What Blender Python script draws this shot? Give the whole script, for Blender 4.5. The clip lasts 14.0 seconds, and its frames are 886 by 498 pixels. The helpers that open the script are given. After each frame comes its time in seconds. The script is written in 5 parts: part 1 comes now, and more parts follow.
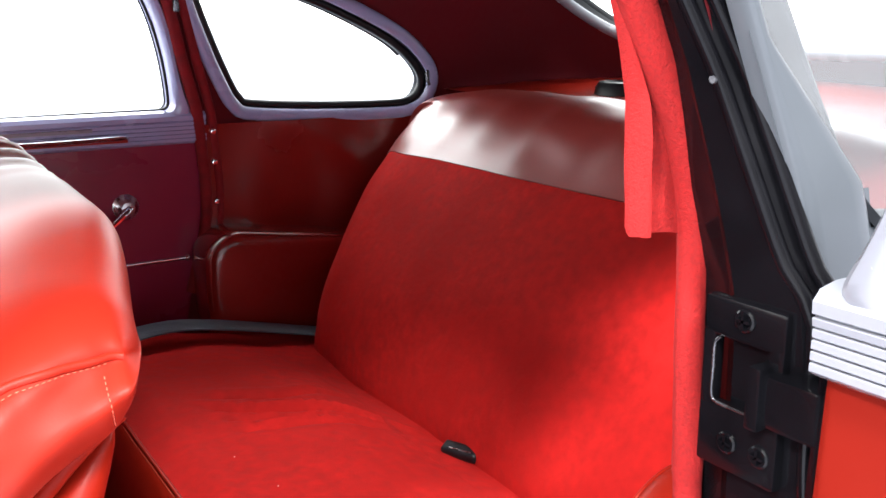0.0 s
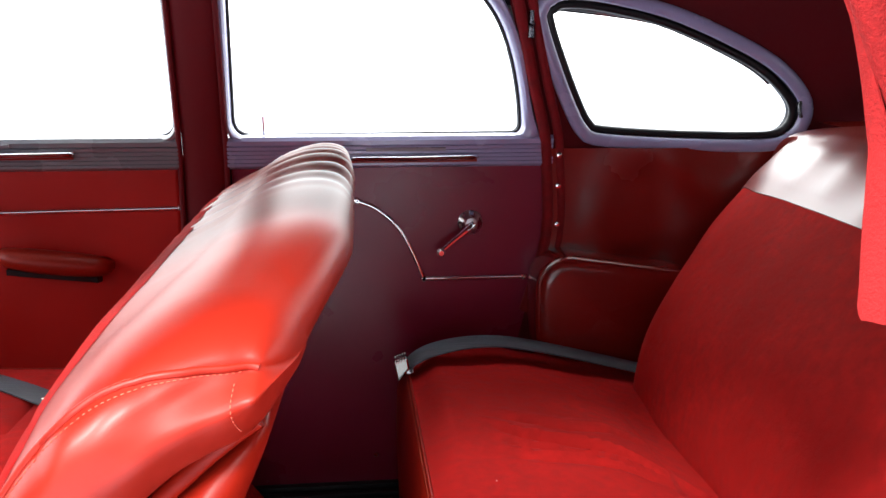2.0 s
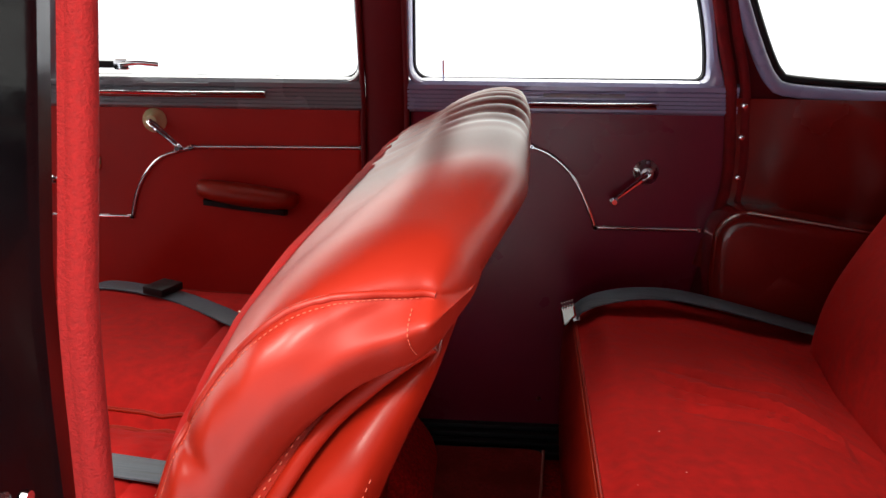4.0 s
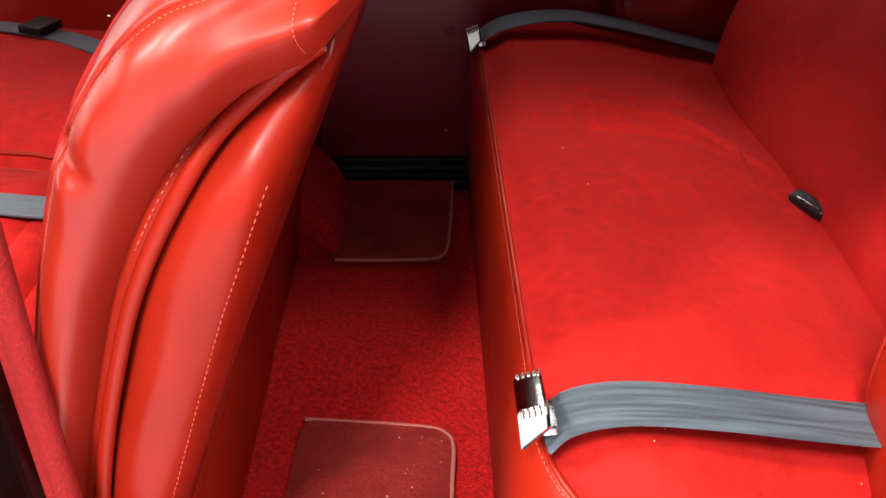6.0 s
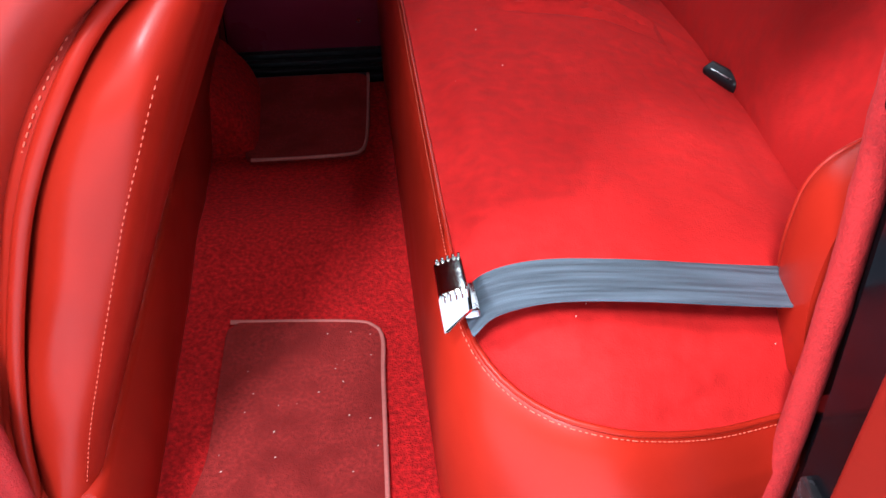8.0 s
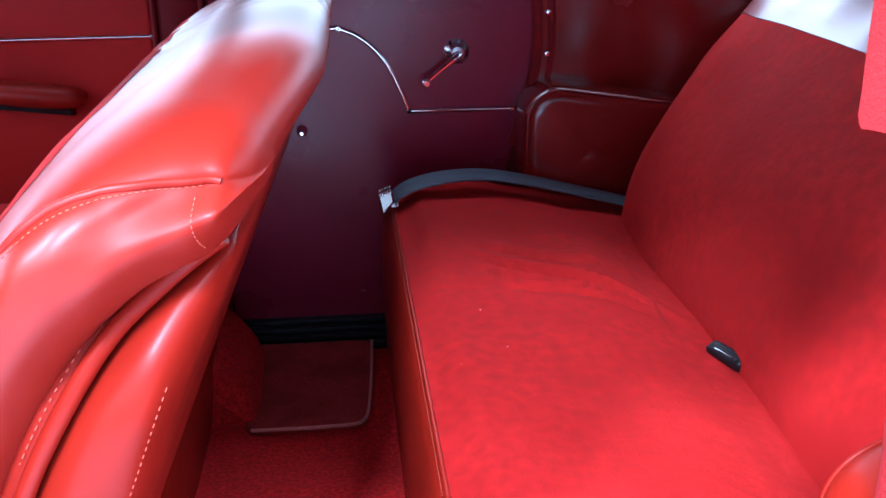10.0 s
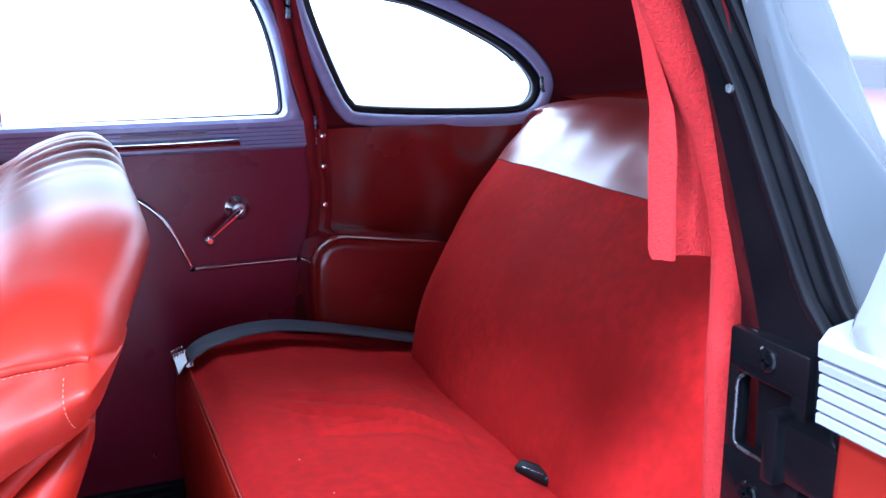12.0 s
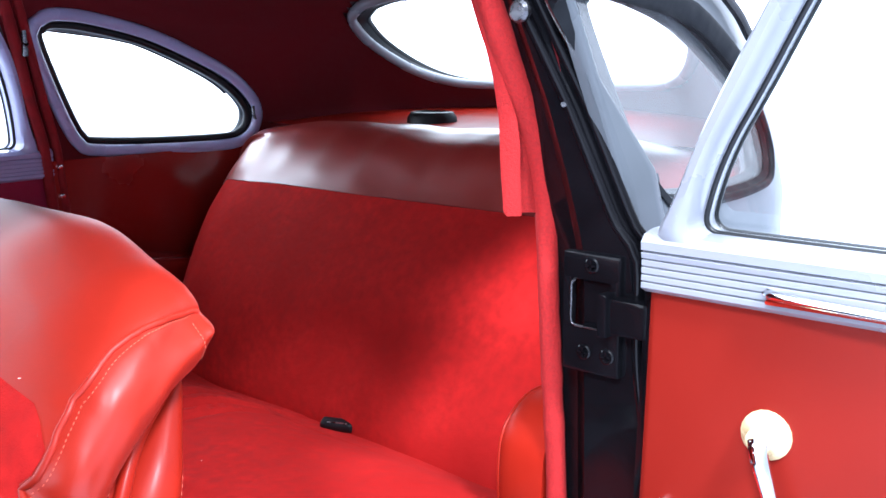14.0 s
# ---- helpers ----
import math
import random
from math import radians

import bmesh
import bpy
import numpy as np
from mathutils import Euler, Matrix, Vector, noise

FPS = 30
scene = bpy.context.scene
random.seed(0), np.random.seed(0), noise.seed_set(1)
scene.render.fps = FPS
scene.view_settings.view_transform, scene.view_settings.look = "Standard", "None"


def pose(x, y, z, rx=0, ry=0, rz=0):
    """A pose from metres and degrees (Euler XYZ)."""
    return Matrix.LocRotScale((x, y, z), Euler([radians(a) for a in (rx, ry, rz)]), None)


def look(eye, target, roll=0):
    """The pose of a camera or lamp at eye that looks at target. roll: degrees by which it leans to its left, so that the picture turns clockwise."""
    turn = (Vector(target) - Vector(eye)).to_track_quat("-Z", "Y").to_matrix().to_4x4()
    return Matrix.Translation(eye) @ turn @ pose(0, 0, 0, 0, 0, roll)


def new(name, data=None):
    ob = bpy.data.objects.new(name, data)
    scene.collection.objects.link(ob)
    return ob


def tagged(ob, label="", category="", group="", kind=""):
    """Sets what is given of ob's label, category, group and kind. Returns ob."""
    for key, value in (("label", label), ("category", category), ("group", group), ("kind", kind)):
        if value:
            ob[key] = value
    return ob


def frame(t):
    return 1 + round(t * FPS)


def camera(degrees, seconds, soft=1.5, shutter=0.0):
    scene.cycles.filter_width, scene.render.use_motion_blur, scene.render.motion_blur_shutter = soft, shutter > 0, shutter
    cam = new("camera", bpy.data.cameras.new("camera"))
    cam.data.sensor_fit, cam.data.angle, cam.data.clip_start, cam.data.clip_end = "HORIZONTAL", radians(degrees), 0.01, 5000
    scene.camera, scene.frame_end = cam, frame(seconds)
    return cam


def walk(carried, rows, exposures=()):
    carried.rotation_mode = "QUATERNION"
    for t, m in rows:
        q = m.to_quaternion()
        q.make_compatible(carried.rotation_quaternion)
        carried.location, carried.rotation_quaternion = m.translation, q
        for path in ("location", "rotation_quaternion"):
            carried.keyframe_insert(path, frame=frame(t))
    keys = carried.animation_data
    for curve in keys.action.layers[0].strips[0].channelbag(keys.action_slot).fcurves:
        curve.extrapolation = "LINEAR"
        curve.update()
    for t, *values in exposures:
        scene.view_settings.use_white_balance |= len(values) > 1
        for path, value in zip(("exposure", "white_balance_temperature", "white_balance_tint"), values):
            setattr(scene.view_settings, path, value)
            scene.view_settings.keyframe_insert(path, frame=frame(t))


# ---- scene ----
cam = camera(52.0, 14.0)
PATH = [
    (0, (0.156, 0.057, 0.906), (1.221, 1.68, 0.424), -0.1),
    (0.5, (0.211, 0.064, 0.904), (1.08, 1.802, 0.43), 0.1),
    (1, (0.27, 0.06, 0.902), (0.898, 1.9, 0.434), 0.1),
    (1.5, (0.308, 0.056, 0.899), (0.72, 1.962, 0.452), 0.7),
    (2, (0.336, 0.034, 0.913), (0.539, 1.975, 0.476), 0.1),
    (2.5, (0.342, 0.019, 0.921), (0.382, 1.973, 0.494), 0.1),
    (2.7, (0.341, 0.021, 0.92), (0.334, 1.975, 0.494), 0.1),
    (4.8, (0.328, 0.02, 0.894), (0.149, 1.875, 0.169), 0.1),
    (5, (0.329, 0.02, 0.89), (0.176, 1.855, 0.109), 0.2),
    (5.5, (0.337, 0.023, 0.879), (0.265, 1.799, -0.039), 0.0),
    (6, (0.343, 0.025, 0.868), (0.373, 1.732, -0.174), 0.2),
    (6.5, (0.35, 0.025, 0.858), (0.452, 1.655, -0.296), 0.1),
    (7, (0.354, 0.024, 0.851), (0.501, 1.579, -0.398), 0.1),
    (7.2, (0.356, 0.022, 0.847), (0.511, 1.553, -0.43), 0.1),
    (9.5, (0.35, 0.06, 0.874), (0.565, 1.829, -0.035), -0.3),
    (10, (0.35, 0.06, 0.883), (0.56, 1.897, 0.121), 0.1),
    (10.5, (0.35, 0.054, 0.889), (0.574, 1.939, 0.257), -0.5),
    (11, (0.351, 0.052, 0.897), (0.632, 1.957, 0.358), -0.4),
    (11.5, (0.326, 0.044, 0.901), (0.838, 1.916, 0.418), -0.4),
    (12, (0.276, 0.03, 0.904), (1.023, 1.825, 0.437), -0.4),
    (12.5, (0.186, 0.002, 0.907), (1.168, 1.689, 0.473), -0.5),
    (13, (0.082, -0.017, 0.911), (1.259, 1.544, 0.492), -0.5),
    (13.5, (-0.041, -0.028, 0.914), (1.304, 1.393, 0.501), -0.6),
    (14, (-0.142, -0.041, 0.917), (1.339, 1.238, 0.505), -0.6),
]
walk(cam, [(t, look(eye, target, roll)) for t, eye, target, roll in PATH],
     [(0, 1.36, 6500, 10), (1.5, 1.32, 6500, 10), (2.7, 0.82, 6500, 10), (4.8, 0.52, 7300, 10), (5.5, 0.82, 7200, 10), (7.2, 1.16, 6200, 10), (9.3, 1.28, 4950, 10), (10.5, 1.50, 4650, 10), (12.5, 1.56, 4800, 10), (14, 1.20, 5450, 10)])

# ---- world and lamps ----
world = bpy.data.worlds.new("studio")
scene.world = world
world.use_nodes = True
WN, WL = world.node_tree.nodes, world.node_tree.links
sky = WN["Background"]
sky.inputs["Color"].default_value = (0.97, 0.985, 1.0, 1)
way = WN.new("ShaderNodeTexCoord")
tilt = WN.new("ShaderNodeVectorMath")
tilt.operation = "DOT_PRODUCT"
tilt.inputs[1].default_value = (-0.28, 0.89, 0.34)
WL.new(way.outputs["Generated"], tilt.inputs[0])
fall = WN.new("ShaderNodeMapRange")
fall.interpolation_type = "SMOOTHSTEP"
fall.inputs["From Min"].default_value, fall.inputs["From Max"].default_value = -0.75, 0.80
fall.inputs["To Min"].default_value, fall.inputs["To Max"].default_value = 0.50, 3.1
WL.new(tilt.outputs["Value"], fall.inputs["Value"])
WL.new(fall.outputs["Result"], sky.inputs["Strength"])
cool = WN.new("ShaderNodeMapRange")
cool.inputs["From Min"].default_value, cool.inputs["From Max"].default_value = -0.75, 0.25
WL.new(tilt.outputs["Value"], cool.inputs["Value"])
hue = WN.new("ShaderNodeMix")
hue.data_type = "RGBA"
hue.inputs["A"].default_value, hue.inputs["B"].default_value = (0.88, 0.91, 1.0, 1), (0.97, 0.985, 1.0, 1)
WL.new(cool.outputs["Result"], hue.inputs["Factor"])
WL.new(hue.outputs["Result"], sky.inputs["Color"])


def softbox(name, eye, target, sx, sy, watts, colour):
    lamp = bpy.data.lights.new(name, "AREA")
    lamp.shape, lamp.size, lamp.size_y, lamp.energy, lamp.color = "RECTANGLE", sx, sy, watts, colour
    ob = new(name, lamp)
    ob.matrix_world = look(eye, target)
    return tagged(ob, "large white studio softbox above the car", "lamp")


softbox("studio_softbox", (-1.69, -0.49, 2.95), (0.90, 0.80, 0.48), 0.36, 0.36, 90, (1.0, 0.97, 0.94))
softbox("studio_softbox", (1.22, -1.22, 3.35), (0.55, 0.80, 0.25), 0.34, 0.34, 20, (1.0, 0.97, 0.94))
softbox("studio_softbox", (-0.15, -1.26, 2.75), (0.45, 0.80, 0.20), 0.40, 0.40, 70, (1.0, 0.97, 0.94))

# ---- helpers of this scene ----
C = 1.10          # the car's middle line, across


def clamp(v, a=0.0, b=1.0):
    return max(a, min(b, v))


def ease(a, b, v):
    v = clamp((v - a) / (b - a))
    return v * v * (3 - 2 * v)


def lerp_table(rows, v, n):
    if v <= rows[0][0]:
        return rows[0][n]
    for p, q in zip(rows, rows[1:]):
        if v <= q[0]:
            k = (v - p[0]) / (q[0] - p[0])
            return p[n] + (q[n] - p[n]) * k
    return rows[-1][n]


def thing(name, at, label, category, group="", kind=""):
    e = new(name)
    e.location = at
    e.empty_display_size = 0.05
    return tagged(e, label, category, group, kind)


def finish(me, angle=38):
    me.shade_smooth()
    me.set_sharp_from_angle(angle=radians(angle))


def part(name, bm, material, parent=None, label="", angle=38, normals=True):
    if normals:
        bmesh.ops.recalc_face_normals(bm, faces=bm.faces[:])
    me = bpy.data.meshes.new(name)
    bm.to_mesh(me)
    bm.free()
    me.materials.append(material)
    finish(me, angle)
    ob = new(name, me)
    if parent is not None:
        ob.parent = parent
        if parent.data is None:
            ob.matrix_parent_inverse = Matrix.Translation(-Vector(parent.location))
    return tagged(ob, label)


def solo(name, bm, material, label, category, group="", kind="", angle=38):
    """A thing of one mesh, with its origin at its base."""
    lo = Vector((min(v.co[n] for v in bm.verts) + max(v.co[n] for v in bm.verts)) / 2 if n < 2 else min(v.co[n] for v in bm.verts) for n in range(3))
    bmesh.ops.translate(bm, vec=-lo, verts=bm.verts[:])
    ob = part(name, bm, material, None, label, angle)
    ob.location = lo
    return tagged(ob, label, category, group, kind)


def loft(bm, loops, closed=True, cap0=True, cap1=True):
    rings = [[bm.verts.new(p) for p in loop] for loop in loops]
    n = len(rings[0])
    for a, b in zip(rings, rings[1:]):
        for i in range(n if closed else n - 1):
            j = (i + 1) % n
            bm.faces.new((a[i], a[j], b[j], b[i]))
    if closed and cap0:
        bm.faces.new(rings[0][::-1])
    if closed and cap1:
        bm.faces.new(rings[-1])
    return rings


def fan(bm, ring, centre):
    c = bm.verts.new(centre)
    for i in range(len(ring)):
        bm.faces.new((ring[i], ring[(i + 1) % len(ring)], c))


def box(bm, x0, x1, y0, y1, z0, z1, r=0.0, seg=2):
    vs = [bm.verts.new((x, y, z)) for x in (x0, x1) for y in (y0, y1) for z in (z0, z1)]
    fs = [bm.faces.new([vs[i] for i in f]) for f in ((0, 1, 3, 2), (4, 6, 7, 5), (0, 4, 5, 1), (2, 3, 7, 6), (0, 2, 6, 4), (1, 5, 7, 3))]
    if r > 0:
        es = list({e for f in fs for e in f.edges})
        bmesh.ops.bevel(bm, geom=es, offset=r, segments=seg, affect="EDGES", profile=0.6)
    return bm


def spline(pts, per=6, closed=False):
    """Points along a smooth curve through the given ones."""
    P = [Vector(p) for p in pts]
    out, n = [], len(P)
    for i in range(n if closed else n - 1):
        a, b = P[i], P[(i + 1) % n]
        p = P[i - 1] if closed or i else a - (b - a)
        q = P[(i + 2) % n] if closed or i + 2 < n else b + (b - a)
        for k in range(per):
            s = k / per
            out.append(0.5 * (2 * a + (b - p) * s + (2 * p - 5 * a + 4 * b - q) * s * s + (3 * a - p - 3 * b + q) * s ** 3))
    if not closed:
        out.append(P[-1])
    return out


def tube(bm, pts, r, seg=8, closed=False, flat=1.0, up=None, radii=None):
    """A round or flattened rod along points; flat scales its height along up."""
    pts, seg = [Vector(p) for p in pts], max(seg, 10)
    n = len(pts)
    rings, ref = [], Vector(up) if up else None
    last = None
    for i, p in enumerate(pts):
        a = pts[i - 1] if (i or closed) else p
        b = pts[(i + 1) % n] if (i + 1 < n or closed) else p
        d = (b - a).normalized()
        if ref is not None:
            side = d.cross(ref)
        elif last is not None:
            side = d.cross(last.cross(d))
            side = last - d * last.dot(d)
        else:
            side = d.cross(Vector((0, 0, 1)) if abs(d.z) < 0.9 else Vector((1, 0, 0)))
        side.normalize()
        last = side
        top = side.cross(d).normalized()
        rr = radii[i] if radii else r
        rings.append([p + side * (math.cos(k * math.tau / seg) * rr) + top * (math.sin(k * math.tau / seg) * rr * flat) for k in range(seg)])
    if closed:
        rings.append(rings[0])
        vs = [[bm.verts.new(q) for q in ring] for ring in rings[:-1]]
        for a, b in zip(vs, vs[1:] + vs[:1]):
            for k in range(seg):
                j = (k + 1) % seg
                bm.faces.new((a[k], a[j], b[j], b[k]))
    else:
        loft(bm, rings)
    return bm


def stitches(bm, pts, length=0.0045, gap=0.0035, r=0.0009):
    """Short raised threads along a line."""
    pts = [Vector(p) for p in pts]
    run, on = 0.0, None
    for a, b in zip(pts, pts[1:]):
        d = (b - a).length
        if d < 1e-6:
            continue
        s = 0.0
        while s < d:
            if run % (length + gap) < 1e-4 or on is None:
                p = a.lerp(b, s / d)
                q = a.lerp(b, min(1.0, (s + length) / d))
                if (q - p).length > 0.001:
                    tube(bm, (p, p.lerp(q, 0.5) , q), r, 5, radii=[r * 0.6, r, r * 0.6])
            s += length + gap
    return bm


def round_poly(pts, radii, seg=6):
    """A closed loop through 2-d corners, each rounded by its radius."""
    out, n = [], len(pts)
    for i in range(n):
        p, a, b = Vector(pts[i]), Vector(pts[i - 1]), Vector(pts[(i + 1) % n])
        r = radii[i] if isinstance(radii, (list, tuple)) else radii
        da, db = (a - p), (b - p)
        k = min(r, da.length * 0.48, db.length * 0.48)
        s, e = p + da.normalized() * k, p + db.normalized() * k
        for j in range(seg + 1):
            f = j / seg
            out.append(s * (1 - f) ** 2 + p * 2 * f * (1 - f) + e * f * f)
    return out


def inside(poly, x, y):
    hit = False
    for (x0, y0), (x1, y1) in zip(poly, poly[1:] + poly[:1]):
        if (y0 > y) != (y1 > y) and x < (x1 - x0) * (y - y0) / (y1 - y0) + x0:
            hit = not hit
    return hit


def grow(poly, d):
    """A closed 2-d loop moved outwards by d."""
    n, out = len(poly), []
    area = sum(a[0] * b[1] - b[0] * a[1] for a, b in zip(poly, poly[1:] + poly[:1]))
    for i in range(n):
        t = Vector(poly[(i + 1) % n]) - Vector(poly[i - 1])
        nrm = Vector((t.y, -t.x)).normalized() * (1 if area > 0 else -1)
        out.append(Vector(poly[i]) + nrm * d)
    return out


# ---- materials ----
def nodes_of(name):
    m = bpy.data.materials.new(name)
    m.use_nodes = True
    return m, m.node_tree.nodes, m.node_tree.links, m.node_tree.nodes["Principled BSDF"]


def surface(name, colour, rough=0.5, metal=0.0, vary=0.12, scale=6.0, grain=200.0, bump=0.1, depth=0.001, coat=0.0, sheen=0.0, spec=0.5, second=None, mix_scale=3.0, mix_at=(0.45, 0.65), stretch=None, voronoi=False, rough_vary=0.1, coat_rough=0.1):
    """A procedural material: broad colour variation, a second tone in patches, fine relief and uneven gloss."""
    m, N, L, b = nodes_of(name)
    tc = N.new("ShaderNodeTexCoord")
    src = tc.outputs["Object"]
    if stretch:
        mp = N.new("ShaderNodeMapping")
        mp.inputs["Scale"].default_value = stretch
        L.new(src, mp.inputs["Vector"])
        src = mp.outputs["Vector"]
    broad = N.new("ShaderNodeTexNoise")
    broad.inputs["Scale"].default_value, broad.inputs["Detail"].default_value = scale, 5
    L.new(src, broad.inputs["Vector"])
    ramp = N.new("ShaderNodeMapRange")
    ramp.inputs["From Min"].default_value, ramp.inputs["From Max"].default_value = 0.3, 0.7
    ramp.inputs["To Min"].default_value, ramp.inputs["To Max"].default_value = 1 - vary, 1 + vary
    L.new(broad.outputs["Fac"], ramp.inputs["Value"])
    hsv = N.new("ShaderNodeHueSaturation")
    hsv.inputs["Color"].default_value = (*colour, 1)
    L.new(ramp.outputs["Result"], hsv.inputs["Value"])
    col = hsv.outputs["Color"]
    if second:
        n2 = N.new("ShaderNodeTexNoise")
        n2.inputs["Scale"].default_value, n2.inputs["Detail"].default_value = mix_scale, 8
        L.new(src, n2.inputs["Vector"])
        r2 = N.new("ShaderNodeMapRange")
        r2.inputs["From Min"].default_value, r2.inputs["From Max"].default_value = mix_at
        L.new(n2.outputs["Fac"], r2.inputs["Value"])
        mx = N.new("ShaderNodeMix")
        mx.data_type = "RGBA"
        mx.inputs["B"].default_value = (*second, 1)
        L.new(r2.outputs["Result"], mx.inputs["Factor"])
        L.new(col, mx.inputs["A"])
        col = mx.outputs["Result"]
    L.new(col, b.inputs["Base Color"])
    rr = N.new("ShaderNodeMapRange")
    rr.inputs["From Min"].default_value, rr.inputs["From Max"].default_value = 0.3, 0.7
    rr.inputs["To Min"].default_value, rr.inputs["To Max"].default_value = clamp(rough - rough_vary, 0.02), clamp(rough + rough_vary)
    L.new(broad.outputs["Fac"], rr.inputs["Value"])
    L.new(rr.outputs["Result"], b.inputs["Roughness"])
    b.inputs["Metallic"].default_value = metal
    b.inputs["Specular IOR Level"].default_value = spec
    b.inputs["Coat Weight"].default_value, b.inputs["Coat Roughness"].default_value = coat, coat_rough
    b.inputs["Sheen Weight"].default_value = sheen
    b.inputs["Sheen Roughness"].default_value = 0.4
    if sheen:
        b.inputs["Sheen Tint"].default_value = (*[0.06 + 0.94 * c for c in colour], 1)
    if bump:
        if voronoi:
            g = N.new("ShaderNodeTexVoronoi")
            g.feature = "DISTANCE_TO_EDGE"
            g.inputs["Scale"].default_value = grain
            out = g.outputs["Distance"]
        else:
            g = N.new("ShaderNodeTexNoise")
            g.inputs["Scale"].default_value, g.inputs["Detail"].default_value = grain, 3
            out = g.outputs["Fac"]
        L.new(tc.outputs["Object"], g.inputs["Vector"])
        bp = N.new("ShaderNodeBump")
        bp.inputs["Strength"].default_value, bp.inputs["Distance"].default_value = bump, depth
        L.new(out, bp.inputs["Height"])
        bp2 = N.new("ShaderNodeBump")
        bp2.inputs["Strength"].default_value, bp2.inputs["Distance"].default_value = 0.25, depth * 4
        L.new(broad.outputs["Fac"], bp2.inputs["Height"])
        L.new(bp.outputs["Normal"], bp2.inputs["Normal"])
        L.new(bp2.outputs["Normal"], b.inputs["Normal"])
    return m


leather = surface("red_leather", (0.28, 0.0125, 0.0050), 0.36, vary=0.12, scale=7, grain=420, bump=0.12, depth=0.0005, coat=0.05, coat_rough=0.2, voronoi=True, second=(0.24, 0.010, 0.0040), mix_scale=5, spec=0.14, rough_vary=0.06)
leather_top = surface("red_leather_creased", (0.30, 0.0145, 0.0060), 0.45, vary=0.10, scale=6, grain=420, bump=0.12, depth=0.0004, coat=0.24, coat_rough=0.33, voronoi=True, spec=0.22, rough_vary=0.05)
leather_roll = surface("red_leather_roll", (0.22, 0.018, 0.014), 0.36, vary=0.10, scale=6, grain=420, bump=0.10, depth=0.0004, coat=0.75, coat_rough=0.34, voronoi=True, spec=0.7, rough_vary=0.05)
velour = surface("red_velour", (0.41, 0.0125, 0.0112), 0.85, vary=0.20, scale=60, grain=650, bump=0.5, depth=0.0012, sheen=0.10, second=(0.33, 0.0095, 0.0085), mix_scale=5, mix_at=(0.40, 0.72), spec=0.08)
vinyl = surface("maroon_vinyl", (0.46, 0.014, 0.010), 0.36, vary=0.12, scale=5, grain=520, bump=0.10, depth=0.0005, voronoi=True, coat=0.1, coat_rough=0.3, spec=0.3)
# far rear door: same vinyl, bluish reflected sheen mixed into a darker base
sheen_vinyl = surface("sheen_tinted_vinyl", (0.21, 0.008, 0.036), 0.32, vary=0.14, scale=5, grain=520, bump=0.08, depth=0.0004, voronoi=True, coat=0.30, coat_rough=0.24, spec=0.25)
pillar_vinyl = surface("dark_pillar_vinyl", (0.15, 0.006, 0.011), 0.5, vary=0.12, scale=6, grain=520, bump=0.1, depth=0.0005, voronoi=True, spec=0.25)
quarter_vinyl = surface("puckered_vinyl", (0.17, 0.007, 0.005), 0.24, vary=0.10, scale=4, grain=480, bump=0.10, depth=0.0006, coat=0.9, coat_rough=0.16, voronoi=True, spec=0.6, rough_vary=0.05)
door_vinyl = surface("red_door_vinyl", (0.165, 0.009, 0.005), 0.38, vary=0.12, scale=4, grain=520, bump=0.12, depth=0.0005, voronoi=True, spec=0.2, second=(0.145, 0.008, 0.0045), mix_scale=3)
headcloth = surface("headliner_cloth", (0.095, 0.0045, 0.008), 0.9, vary=0.10, scale=5, grain=700, bump=0.2, depth=0.0005, sheen=0.12, spec=0.2)
windlace_cloth = surface("windlace_cloth", (0.29, 0.013, 0.013), 0.85, vary=0.16, scale=260, grain=600, bump=0.6, depth=0.0016, sheen=0.15, spec=0.2)
carpet_mat = surface("red_carpet", (0.58, 0.0145, 0.015), 0.95, vary=0.40, scale=170, grain=500, bump=1.0, depth=0.005, sheen=0.10, spec=0.10)
rug = surface("faded_maroon_rug", (0.30, 0.024, 0.021), 0.95, vary=0.3, scale=180, grain=900, bump=0.8, depth=0.003, sheen=0.15, second=(0.22, 0.016, 0.014), mix_scale=20, spec=0.15)
binding = surface("rug_binding", (0.48, 0.14, 0.12), 0.8, vary=0.12, scale=200, grain=900, bump=0.4, depth=0.001)
thread = surface("stitch_thread", (0.55, 0.09, 0.05), 0.7, vary=0.1, bump=0)
chrome = surface("chrome", (0.82, 0.83, 0.85), 0.10, metal=1.0, vary=0.05, scale=20, bump=0.03, depth=0.0004, rough_vary=0.05)
buckle_chrome = surface("polished_chrome", (0.42, 0.41, 0.38), 0.10, metal=1.0, vary=0.08, scale=30, bump=0.05, depth=0.0004, rough_vary=0.05)
dark_steel = surface("blackened_steel", (0.10, 0.10, 0.11), 0.24, metal=0.85, vary=0.4, scale=90, grain=200, bump=0.2, depth=0.0008)
steel = surface("worn_steel", (0.55, 0.55, 0.56), 0.28, metal=1.0, vary=0.2, scale=60, grain=200, bump=0.15, depth=0.0006)
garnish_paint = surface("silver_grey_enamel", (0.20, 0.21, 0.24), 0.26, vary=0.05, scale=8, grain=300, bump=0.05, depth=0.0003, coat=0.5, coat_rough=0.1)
# same silver-grey enamel, lavender cast of cool light put into its colour
cool_lit_enamel = surface("cool_lit_silver_enamel", (0.30, 0.30, 0.48), 0.24, vary=0.05, scale=8, grain=300, bump=0.05, depth=0.0003, coat=0.6, coat_rough=0.1)
body_paint = surface("grey_body_paint", (0.058, 0.066, 0.076), 0.34, vary=0.06, scale=5, grain=200, bump=0.03, depth=0.0003, coat=0.15, coat_rough=0.05, spec=0.3)
